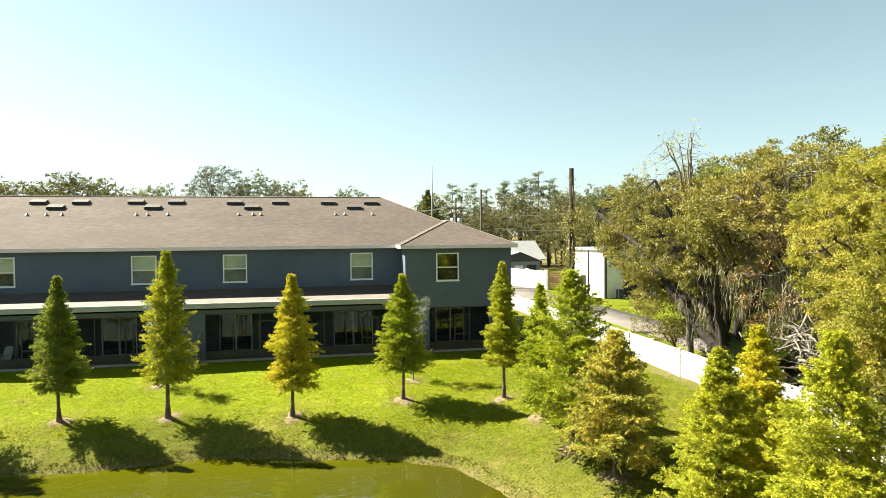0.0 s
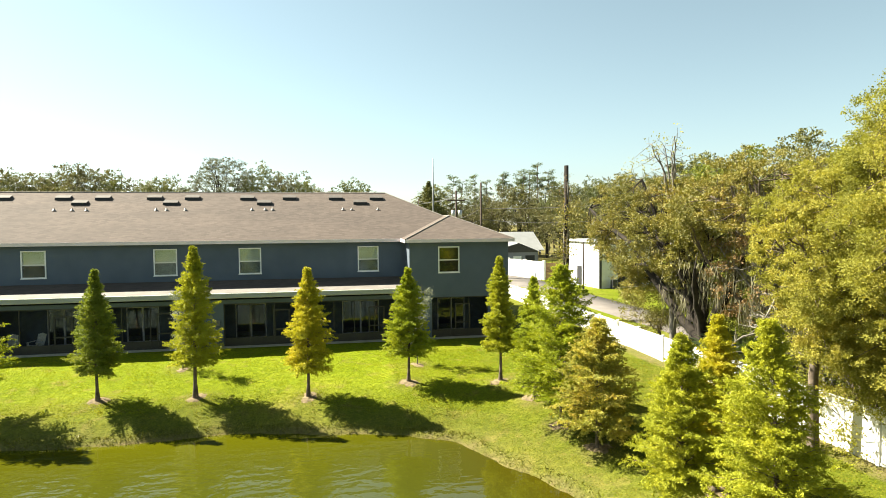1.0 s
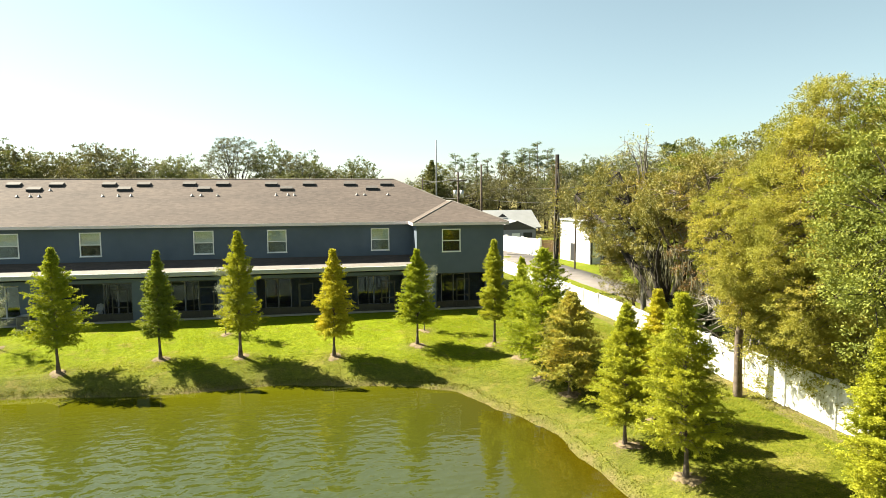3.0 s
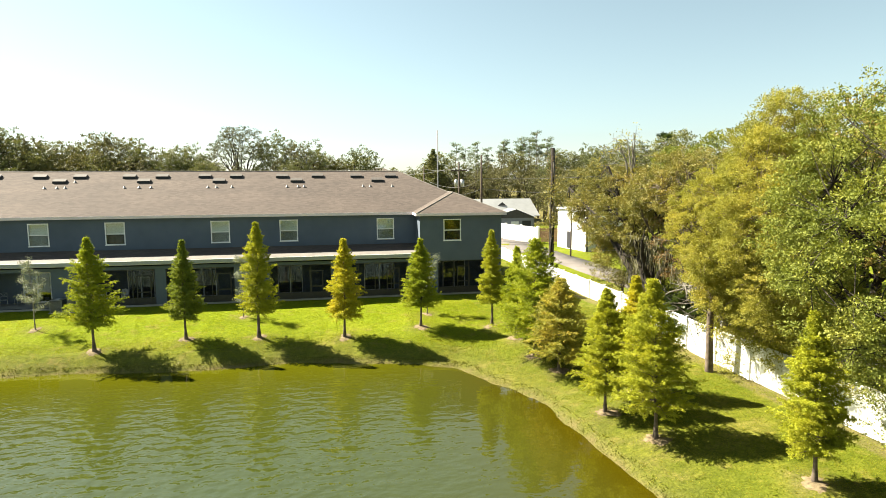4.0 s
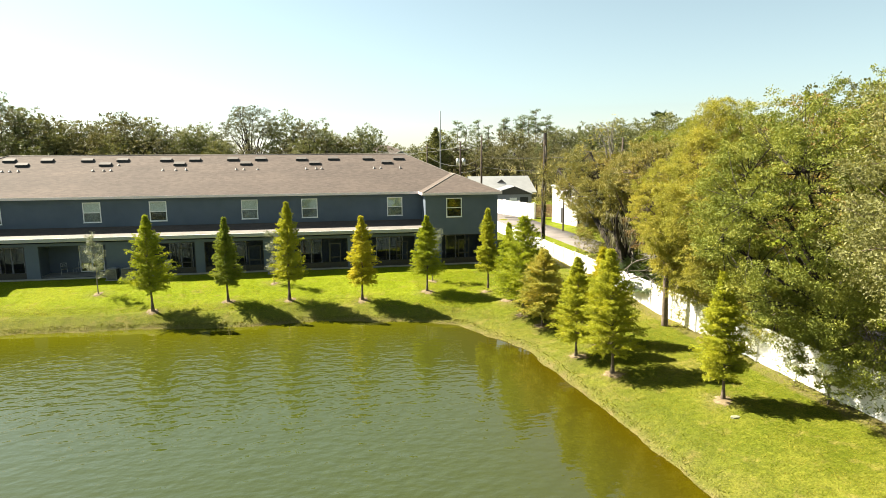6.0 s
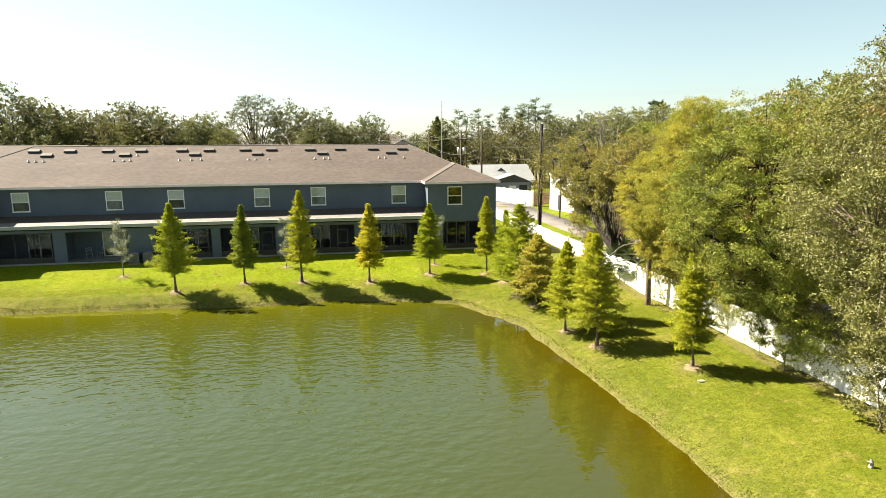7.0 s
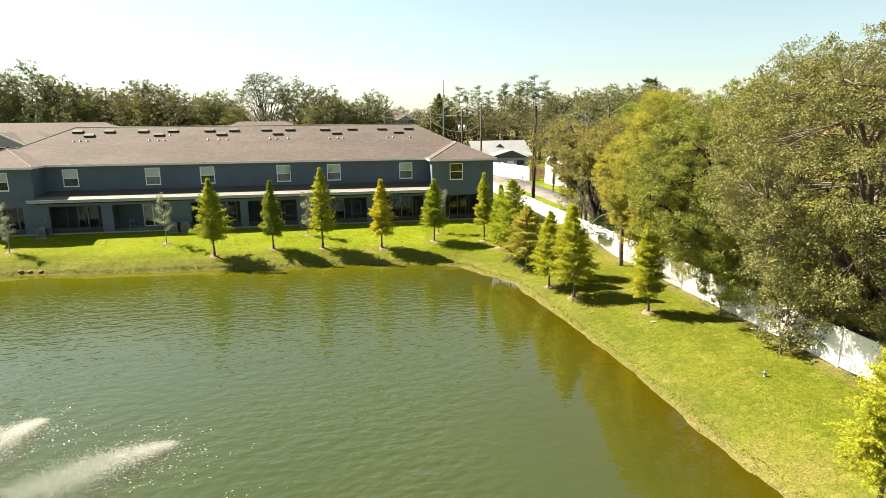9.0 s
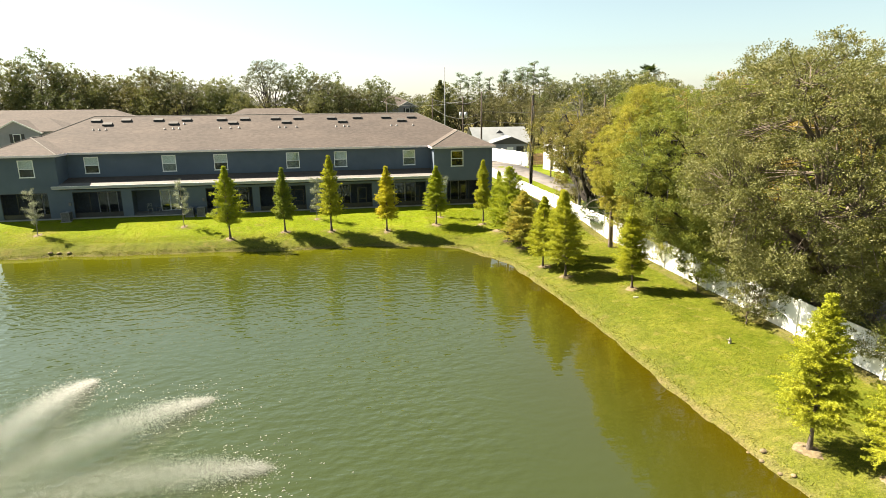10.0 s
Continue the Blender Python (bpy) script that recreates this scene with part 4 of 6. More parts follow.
def cypress_parts(seed, height, radius, leaves=30000, leaf=0.08, full=0.0, taper=0.6, branches=170):
    """Young bald cypress: straight trunk, rising side branches, each a feathery spray of branchlets set with needles."""
    rng = np.random.RandomState(seed)
    trunk = np.stack([0.05 * np.sin(np.linspace(0, 3, 9) + seed), 0.05 * np.cos(np.linspace(0, 2.5, 9) + seed), np.linspace(-0.15, height * 0.97, 9)], 1)
    rad = 0.08 * (1 - np.linspace(0, 0.93, 9)) * height / 6
    rad[0] *= 1.7
    wood = [tube(trunk, rad, 8)]
    bare = (0.2 + 0.05 * rng.rand()) * (1 - 0.35 * full)
    bands = rng.uniform(0.88, 1.12, 14)
    sides = rng.uniform(0.85, 1.1, 6)
    centres, out = [], []
    per = leaves / branches / 9
    for b in range(branches):
        s = (b / branches) ** 1.1
        h = bare + (1 - bare) * s
        prof = min(1.0, 0.72 + 2.4 * s) * (1 - s) ** taper * (1 - 0.5 * min(1.0, max(0.0, (s - 0.66) / 0.28))) + 0.035
        a = b * 2.399 + rng.normal(0, 0.4)
        L = radius * prof * bands[int(s * 13.9)] * sides[int(a / 1.0472) % 6] * rng.uniform(0.72, 1.12)
        d = np.array([math.cos(a), math.sin(a), 0.3 + 0.75 * s])
        d /= np.linalg.norm(d)
        pts = curve_points((0, 0, h * height), d, L, 5, rng, 0.11, -0.05 + 0.05 * s)
        wood.append(tube(pts, np.linspace(0.016, 0.004, 6) * (1.3 - s), 4))
        flat = np.cross(d, (0, 0, 1.0))
        flat /= np.linalg.norm(flat)
        count = max(4, int(5 + 9 * L / radius))
        for k in range(count):
            t = (k + rng.rand()) / count * 0.84 + 0.16
            p = np.array([np.interp(t, np.linspace(0, 1, 6), pts[:, i]) for i in range(3)])
            w = d * 0.75 + flat * (1 if k % 2 else -1) * rng.uniform(0.5, 1.2) + np.array((0, 0, rng.normal(-0.12, 0.28)))
            w /= np.linalg.norm(w)
            reach = (0.12 + 0.34 * L * (1.1 - 0.6 * t)) * rng.uniform(0.6, 1.2)
            m = int(per * (0.35 + 1.5 * reach))
            q = rng.uniform(0.0, 1.0, m)
            c = p + w * (q * reach)[:, None] + rng.normal(size=(m, 3)) * (0.016 + 0.03 * (1 - q))[:, None]
            c[:, 2] -= 0.16 * reach * q * q
            centres.append(c)
            out.append(np.tile(w, (m, 1)))
    m = 120
    tip = np.stack([rng.normal(0, 0.03, m), rng.normal(0, 0.03, m), height * rng.uniform(0.9, 1.01, m)], 1)
    centres.append(tip)
    out.append(np.tile((0, 0, 1.0), (m, 1)))
    return join(wood), leaf_blades(rng, np.concatenate(centres), leaf, 0.2, 2.6, np.concatenate(out), 0.55)


def mulch_ring(x, y, r):
    bm = bmesh.new()
    rr = random.Random(int(x * 100) + int(y * 10))
    rings = []
    for k, (f, h) in enumerate(((1.0, -0.03), (0.7, 0.005), (0.3, 0.025))):
        ring = []
        for i in range(18):
            a = 2 * math.pi * i / 18
            q = r * f * (1 + 0.3 * math.sin(2 * a + x) * f + rr.uniform(-0.28, 0.28))
            px, py = x + q * math.cos(a), y + q * math.sin(a)
            ring.append(bm.verts.new((px, py, gz(px, py) + h + rr.uniform(0, 0.02))))
        rings.append(ring)
    for p, q in zip(rings, rings[1:]):
        for i in range(18):
            bm.faces.new((p[i], p[(i + 1) % 18], q[(i + 1) % 18], q[i]))
    bm.faces.new(rings[-1])
    return tagged(part("mulch_ring", bm, MULCH, None, smooth=True), "patch of brown mulch and bare soil round a trunk", "mulch", kind="structure")


CYP = {"green": (CYPRESS_GREEN, "young bald cypress with fresh green feathery needles"), "darkgreen": (CYPRESS_DARK, "young bald cypress with dense dark green needles"),
       "yellow": (CYPRESS_YELLOW, "young bald cypress turning yellow green"), "amber": (CYPRESS_AMBER, "young bald cypress with amber autumn needles"),
       "rust": (CYPRESS_RUST, "bushy young bald cypress with rusty needles")}
for i, (x, y, h, r, kind) in enumerate(CYPRESSES):
    z = gz(x, y)
    tree = empty("cypress_tree", x, y, z, label=CYP[kind][1] + " on the pond bank", category="tree", group="cypresses round the pond")
    full = 1.3 if kind == "rust" else 0.6 if y < 13 else 0.1
    taper = 0.42 if i == 7 else {"darkgreen": 0.8, "green": 0.72, "amber": 0.6, "rust": 0.42}.get(kind, 0.62)
    wood, leaves = cypress_parts(40 + i, h, r, 115000 if y < 4 else 74000, 0.064 if y < 4 else 0.08, full, taper)
    if i in LEANS:
        for v in (wood[0], leaves[0]):
            v[:, :2] += np.outer(np.maximum(v[:, 2], 0) / h, LEANS[i])
    raw_part("trunk", *wood, BARK, tree, smooth=True)
    raw_part("crown", *leaves, CYP[kind][0], tree)
    mulch_ring(x, y, 0.48)


def sapling_parts(seed, height, radius):
    rng = np.random.RandomState(seed)
    trunk = curve_points((0, 0, -0.1), (0.02, 0, 1), height * 0.95, 8, rng, 0.03)
    wood = [tube(trunk, np.linspace(0.04, 0.008, 9), 6)]
    centres = []
    for b in range(34):
        s = rng.uniform(0.3, 0.98)
        k = int(s * 8)
        a = b * 2.399
        L = radius * (1.05 - 0.75 * abs(s - 0.5)) * rng.uniform(0.5, 1.15)
        pts = curve_points(trunk[k], (math.cos(a), math.sin(a), 0.7), L, 4, rng, 0.15)
        wood.append(tube(pts, np.linspace(0.012, 0.003, 5), 4))
        m = 120
        t = rng.uniform(0.3, 1.05, m)
        c = np.stack([np.interp(t, np.linspace(0, 1, 5), pts[:, i]) for i in range(3)], 1) + rng.normal(0, 0.085, (m, 3))
        centres.append(c)
    return join(wood), leaf_blades(rng, np.concatenate(centres), 0.07, 0.1, 2.0)


for i, (x, y, h, r) in enumerate(SAPLINGS):
    tree = empty("oak_sapling", x, y, gz(x, y), label="thin young tree with sparse silvery leaves on the lawn", category="tree", group="saplings by the house")
    wood, leaves = sapling_parts(70 + i, h, r)
    raw_part("trunk", *wood, PALEBARK, tree, smooth=True)
    raw_part("crown", *leaves, SILVERLEAF, tree)
    mulch_ring(x, y, 0.42)


def broad_tree_parts(seed, centre, radii, clumps=90, per=190, leaf=0.2, clump=0.2, trunk_r=0.3, trunk_h=2.5, limbs=9, moss=0, under=0.55, bare=0.0, lumps=1.0, reach=(), flat=0.62, twig=4, lift=0.0, sparse=1, tuft=9):
    """A spreading tree: limbs reach from the trunk to all sides of an uneven crown, twigs run out to leaf clumps."""
    rng = np.random.RandomState(seed)
    centre, radii = np.array(centre, float), np.array(radii, float)
    mean_r = radii.mean()
    lump = [(rng.normal(size=3), rng.uniform(0.10, 0.26)) for k in range(7)]
    lump = [(v / np.linalg.norm(v), h) for v, h in lump]
    cl, size = [], []
    while len(cl) < clumps:
        v = rng.normal(size=3)
        v /= np.linalg.norm(v)
        if rng.rand() < lift:
            v[2] = abs(v[2])
        if v[2] < -0.25 and rng.rand() > under:
            continue
        swell = 0.88 + lumps * sum(h * max(0, v @ w) ** 6 for w, h in lump)
        cl.append(centre + v * radii * swell * rng.uniform(0.3, 1.0) ** 0.42)
        size.append(clump * mean_r * rng.uniform(0.55, 1.3))
    cl = np.array(cl)
    fork = np.array((centre[0] * 0.12, centre[1] * 0.12, trunk_h))
    base = np.array([(0, 0, -0.4), fork * 0.5 + rng.normal(0, 0.06, 3) * np.array((1, 1, 0)), fork])
    wood = [tube(base, [trunk_r * 1.35, trunk_r, trunk_r * 0.85], 9)]
    nodes = []
    order = rng.permutation(len(cl))[:limbs]
    for k in order:
        tip = centre + (cl[k] - centre) * 0.8
        t = np.linspace(0, 1, 8)[:, None]
        bow = (fork + (tip - fork) * np.array((0.25, 0.25, 0.55)))
        pts = (1 - t) ** 2 * fork + 2 * t * (1 - t) * bow + t * t * tip
        pts[1:-1] += rng.normal(0, 0.05 * mean_r, (6, 3)) * 0.5
        wood.append(tube(pts, np.linspace(trunk_r * 0.6, trunk_r * 0.12, 8), 6))
        nodes.append(pts[2:])
    for tip in reach:
        tip = np.array(tip, float)
        t = np.linspace(0, 1, 9)[:, None]
        pts = fork * 0.55 * (1 - t) + tip * t + np.array((0, 0, 0.12)) * np.linalg.norm(tip) * t * (1 - t)
        pts[1:-1] += rng.normal(0, 0.12, (7, 3))
        wood.append(tube(pts, np.linspace(trunk_r * 0.72, trunk_r * 0.2, 9), 7))
        nodes.append(pts[2:])
    nodes = np.concatenate(nodes)
    for p in cl[::sparse]:
        k = np.argsort(((nodes - p) ** 2).sum(1))[rng.randint(0, 3)]
        q0 = nodes[k]
        q = np.array([q0, q0 * 0.55 + p * 0.45 + rng.normal(0, 0.12, 3), p])
        wood.append(tube(q, [trunk_r * 0.11, trunk_r * 0.07, 0.008], twig))
    pts, outw = [], []
    for p, s in zip(cl, size):
        if rng.rand() < bare:
            continue
        m = int(per * (s / (clump * mean_r)) ** 1.7)
        # leaves sit in tufts at the twig ends of a clump
        tufts = rng.normal(size=(tuft, 3))
        tufts *= (s * rng.uniform(0.25, 1.0, tuft) ** 0.5 / np.linalg.norm(tufts, axis=1))[:, None]
        which = rng.randint(0, tuft, m)
        v = rng.normal(size=(m, 3))
        pts.append(p + (tufts[which] + v * s * 0.17) * np.array((1, 1, flat)))
        outw.append(0.5 * v + tufts[which] / s + np.array((0, 0, 0.3)))
    leaves = leaf_blades(rng, np.concatenate(pts), leaf, 0.1, 1.7, np.concatenate(outw), 1.0)
    strands = None
    if moss:
        ms = []
        for c in range(moss):
            p = nodes[rng.randint(len(nodes))] + rng.normal(0, 0.3, 3)
            L = rng.uniform(0.3, 1.5)
            for s in range(16):
                o = p + rng.normal(0, 0.16, 3) * np.array((1, 1, 0.7))
                a = rng.uniform(0, 6.28)
                w = np.array([math.cos(a), math.sin(a), 0]) * rng.uniform(0.008, 0.03)
                n = 3
                zz = np.linspace(0, -L * rng.uniform(0.25, 1), n + 1)
                cen = o + np.stack([rng.normal(0, 0.06, n + 1).cumsum(), rng.normal(0, 0.06, n + 1).cumsum(), zz], 1)
                tp = np.linspace(1, 0.25, n + 1)[:, None]
                ms.append((np.concatenate([cen - w * tp, cen + w * tp]), np.array([(i, i + 1, n + 2 + i, n + 1 + i) for i in range(n)])))
        strands = join(ms)
    return join(wood), leaves, strands


def plant_tree(name, label, x, y, seed, leafmat, barkmat, group="", z=None, category="tree", **kw):
    z = gz(x, y) if z is None else z
    t = empty(name, x, y, z, label=label, category=category, group=group)
    wood, leaves, strands = broad_tree_parts(seed, **kw)
    raw_part("trunk", *wood, barkmat, t, smooth=True)
    raw_part("crown", *leaves, leafmat, t)
    if strands:
        raw_part("moss", *strands, MOSS, t, "grey hanging moss")
    return t


BELT = "trees along the fence"
# crowns hang over the fence: centre is measured from the foot of the trunk
plant_tree("elm_tree", "yellow-green elm with a straight slim trunk by the fence", 9.25, 5.0, 101, ELMYELLOW, BARK, BELT, centre=(0.1, -1.6, 6.3), radii=(2.6, 3.2, 3.9), clumps=420, per=720, leaf=0.064, clump=0.15, trunk_r=0.15, trunk_h=5.0, limbs=14, lumps=1.0, under=0.8)
plant_tree("elm_tree", "tall yellow-green elm growing against the fence", 11.2, 0.6, 102, ELMYELLOW, BARK, BELT, centre=(-2.3, 0.2, 7.2), radii=(2.4, 2.6, 5.7), clumps=330, per=640, leaf=0.064, clump=0.165, trunk_r=0.14, trunk_h=1.6, limbs=10, lumps=0.6)
plant_tree("oak_tree", "dark green oak hanging over the white fence", 11.6, -4.6, 104, OAKGREEN, DARKBARK, BELT, centre=(-2.3, -0.3, 6.9), radii=(4.4, 4.9, 5.1), clumps=430, per=440, leaf=0.085, clump=0.14, trunk_r=0.26, trunk_h=2.4, limbs=12, under=0.85)
plant_tree("oak_tree", "big olive oak with pale crooked limbs hanging over the fence", 11.7, -13.2, 105, OAKOLIVE, BARK, BELT, centre=(-1.6, -0.6, 7.9), radii=(6.4, 6.7, 6.05), clumps=680, per=440, leaf=0.088, clump=0.115, trunk_r=0.34, trunk_h=2.2, limbs=16, under=0.9, lumps=0.4)
plant_tree("oak_tree", "olive oak with pale crooked limbs behind the fence", 12.2, -22.5, 106, OAKOLIVE, DARKBARK, BELT, centre=(-0.6, -0.5, 7.6), radii=(5.2, 5.6, 5.2), clumps=330, per=300, leaf=0.10, clump=0.14, trunk_r=0.3, trunk_h=2.2, limbs=14, under=0.9)
plant_tree("oak_shrub", "small leafy oak shoot standing before the fence", 8.9, -11.6, 113, OAKOLIVE, BARK, BELT, centre=(0.3, 0, 1.6), radii=(1.1, 1.6, 1.5), clumps=46, per=120, leaf=0.12, clump=0.28, trunk_r=0.04, trunk_h=0.4, limbs=6)
plant_tree("oak_shrub", "small leafy oak shoot standing before the fence", 9.6, -6.2, 114, OAKGREEN, BARK, BELT, centre=(0, 0, 1.7), radii=(0.8, 1.3, 1.3), clumps=30, per=120, leaf=0.12, clump=0.28, trunk_r=0.04, trunk_h=0.5, limbs=5)
# undergrowth that fills the gaps behind the fence and leans over it
for i, (x, y, zc, rz, mat) in enumerate(((11.0, 4.6, 2.6, 2.2, ELMYELLOW), (11.2, 2.2, 3.2, 2.6, ELMYELLOW), (10.9, -1.6, 2.9, 2.5, ELMYELLOW), (11.1, -4.6, 2.8, 2.5, OAKGREEN), (10.9, -7.6, 2.8, 2.4, OAKGREEN),
                                         (11.0, -10.6, 2.6, 2.3, OAKOLIVE), (12.6, -13.8, 2.6, 2.4, OAKOLIVE), (11.4, -17.2, 2.6, 2.3, OAKOLIVE), (11.3, -20.6, 2.7, 2.4, OAKGREEN), (11.5, -24.5, 2.7, 2.4, OAKOLIVE), (13.6, 6.6, 2.6, 2.3, OAKGREEN), (13.9, 10.2, 2.8, 2.2, OAKGREEN), (14.0, 13.6, 2.8, 2.2, OAKGREEN), (13.9, 17.0, 2.6, 2.1, OAKGREEN), (12.2, 19.2, 2.8, 2.3, MOSSOAK))):
    plant_tree("understory_shrub", "leafy undergrowth leaning over the white fence", x, y, 140 + i, mat, BARK, "undergrowth behind the fence", category="shrub", centre=(-0.5, 0, zc), radii=(1.9, 2.3, rz), clumps=90, per=230, leaf=0.085, clump=0.3, trunk_r=0.06, trunk_h=0.7, limbs=8, under=0.9)
# the old oak hung with moss
plant_tree("moss_oak", "old leaning oak hung with grey moss behind the fence", 11.2, 13.4, 111, MOSSOAK, DARKBARK, BELT, centre=(0.1, 5.2, 6.5), radii=(3.0, 6.6, 3.4), clumps=330, per=380, leaf=0.088, clump=0.125, trunk_r=0.33, trunk_h=2.2, limbs=14, moss=110, under=0.8, lumps=0.8, reach=((-1.7, 9.6, 8.0), (-1.2, 4.2, 9.4), (0.6, -2.5, 6.5), (-1.6, -1.2, 5.0)))
plant_tree("moss_oak", "broad oak with moss and pale broken limbs behind the fence", 13.2, 11.4, 117, MOSSOAK, BARK, BELT, centre=(-0.9, 0.8, 7.6), radii=(3.6, 4.6, 2.7), clumps=240, per=380, leaf=0.088, clump=0.15, trunk_r=0.28, trunk_h=2.2, limbs=14, moss=120, under=0.3, reach=((-2.6, -2.4, 5.2), (-3.0, 1.0, 5.6), (-1.5, -4.5, 4.6), (1.5, -3.5, 6.0)))
plant_tree("moss_oak", "oak with dead brown leaves and moss behind the fence", 12.4, 9.6, 112, DEADLEAF, PALEBARK, BELT, centre=(-1.0, 1.2, 5.4), radii=(1.9, 2.8, 2.3), clumps=52, per=85, leaf=0.10, clump=0.2, trunk_r=0.2, trunk_h=1.6, limbs=16, moss=90, under=0.6, reach=((-1.6, -2.6, 4.4), (-0.6, -4.6, 4.2), (-2.0, -1.6, 3.2), (0.4, -4.2, 5.2), (-1.2, -5.0, 2.6)))
plant_tree("bare_tree", "thin half-bare tree top above the old oak", 11.6, 17.0, 115, ELMYELLOW, PALEBARK, BELT, centre=(-1.0, -0.4, 9.8), radii=(1.9, 2.2, 2.2), clumps=70, per=8, leaf=0.1, clump=0.2, trunk_r=0.15, trunk_h=7.2, limbs=10)
# across the lane
for i, (x, y, h, mat) in enumerate(((22.5, -12, 13.5, OAKGREEN), (22.0, -1, 12.8, AUTUMN), (22.5, 9, 12.8, AUTUMN), (23, 19, 12.4, OAKOLIVE), (24, 28, 13.2, OAKGREEN), (24, -24, 13.5, OAKOLIVE))):
    plant_tree("oak_tree", "broad oak across the lane", x, y, 120 + i, mat, DARKBARK, "trees across the lane", centre=(0, 0, h * 0.54), radii=(5.4, 5.8, h * 0.46), clumps=190, per=170, leaf=0.19, clump=0.17, trunk_r=0.3, trunk_h=2.5, limbs=10)

# ---- road and neighbours ----
def road_strip(name, line, width, z_up, material, label):
    pts = np.array(line, float)
    vs, fs = [], []
    for i, p in enumerate(pts):
        d = pts[min(i + 1, len(pts) - 1)] - pts[max(i - 1, 0)]
        d /= np.linalg.norm(d)
        s = np.array((-d[1], d[0])) * width / 2
        for q in (p + s, p - s):
            vs.append((q[0], q[1], max(gz(p[0], p[1]), gz(q[0], q[1])) + z_up))
    for i in range(len(pts) - 1):
        fs.append((2 * i, 2 * i + 1, 2 * i + 3, 2 * i + 2))
    n = len(vs)
    vs += [(x, y, z - 0.4) for x, y, z in vs]
    for i in range(len(pts) - 1):
        fs += [(2 * i, 2 * i + 2, n + 2 * i + 2, n + 2 * i), (2 * i + 1, n + 2 * i + 1, n + 2 * i + 3, 2 * i + 3)]
    return tagged(raw_part(name, vs, fs, material), label, "road", kind="structure")


road_line = [(17.2, -90), (17, -40), (16.8, -10), (16.7, 10), (16.65, 25), (16.6, 42), (16.4, 55), (16.1, 68), (15.6, 85), (15.0, 112)]
road_strip("road", road_line, 3.9, 0.03, ASPHALT, "narrow grey asphalt lane behind the fence")
road_strip("paved_yard", [(15.6, 48.2), (15.6, 56), (15.8, 64), (16.2, 72), (17.4, 84)], 6.0, 0.014, ASPHALT, "wide worn asphalt yard where the lane meets the houses")
road_strip("kerb", [(18.95, 57.4), (18.6, 59.5), (17.8, 62), (17.5, 66), (18.3, 75)], 0.22, 0.11, CONCRETE, "pale concrete kerb at the lane's edge")

shed = empty("storage_shed", 21.7, 47, 0.3, label="white flat-roofed storage building with a dark panel for its open garage", category="shed")
shed.rotation_euler.z = radians(8)
part("wall", boxes((0, 6.5, 0, 7.0, -0.6, 4.75)), WHITEWALL, shed)
part("roof", boxes((-0.12, 6.62, -0.12, 7.12, 4.75, 4.9)), METALROOF, shed)
# solid dark slab; the shade inside the open garage is in its colour
part("garage_door", boxes((2.2, 5.4, -0.05, 0.02, -0.2, 2.7)), DARK, shed, "dark panel standing for the shaded open garage")
part("corner_post", boxes((-0.06, 0.16, -0.08, 0.12, -0.3, 4.7)), SHUTTER, shed)
part("side_door", boxes((-0.05, 0.02, 3.6, 4.5, -0.2, 1.9)), SHUTTER, shed)
part("gutter", boxes((-0.22, -0.12, -0.1, 7.1, 4.68, 4.8)), TRIM, shed)
bin_ = empty("wheeled_bin", 23.0, 46.4, gz(23.0, 46.4) - 0.06, label="dark plastic wheeled bin beside the shed", category="bin")
part("body", boxes((-0.28, 0.28, -0.28, 0.28, 0.05, 0.95), bevel=0.05), SHUTTER, bin_)
part("lid", boxes((-0.31, 0.31, -0.33, 0.31, 0.95, 1.03), bevel=0.03), SHUTTER, bin_)

lot_wall = empty("garden_wall", 19.35, 57.7, 0.1, label="white painted garden wall along the lane", category="wall")
lot_wall.rotation_euler.z = radians(16.4)
for k in range(4):
    part("wall_section", boxes((-0.1, 0.1, 4.0 * k + 0.16, 4.0 * k + 3.84, -0.3, 2.15)), WHITEWALL, lot_wall)
    part("pier", boxes((-0.15, 0.15, 4.0 * k - 0.16, 4.0 * k + 0.16, -0.3, 2.3)), WHITEWALL, lot_wall)

gate = empty("wooden_gate", 21.0, 57.6, 0.1, label="new brown slatted wooden gate and fence", category="gate")
for k in range(7):
    part("board", boxes((-1.3, 1.3, -0.02, 0.02, 0.15 + 0.27 * k, 0.38 + 0.27 * k)), CEDARWOOD, gate)
for x in (-1.35, 0.0, 1.35):
    part("post", boxes((x - 0.06, x + 0.06, 0.02, 0.12, -0.2, 2.1)), CEDARWOOD, gate)

brick = empty("brick_wall", 13.9, 67, 0.1, label="low red brown block wall by the lane", category="wall")
part("wall_section", boxes((-1.2, 1.6, -0.1, 0.1, -0.3, 1.5)), BRICKRED, brick)
part("coping", boxes((-1.25, 1.65, -0.15, 0.15, 1.5, 1.58)), CONCRETE, brick)

bungalow = empty("bungalow", 19.0, 76, 0.1, label="single-storey house with a pale metal roof and dark gable", category="house")
part("wall", boxes((-4.8, 4.8, -4, 4, -0.3, 3.0)), GREYSIDING, bungalow)
bm = poly_part("roof", [[(-5.6, -5.0, 3.0), (5.4, -5.0, 3.0), (5.4, 0, 5.6), (-5.6, 0, 5.6)], [(5.4, 5.0, 3.0), (-5.6, 5.0, 3.0), (-5.6, 0, 5.6), (5.4, 0, 5.6)],
                        [(-5.6, -5, 2.9), (5.4, -5, 2.9), (5.4, -5, 3.0), (-5.6, -5, 3.0)]], METALROOF)
part("roof", bm, METALROOF, bungalow, "pale metal roof")
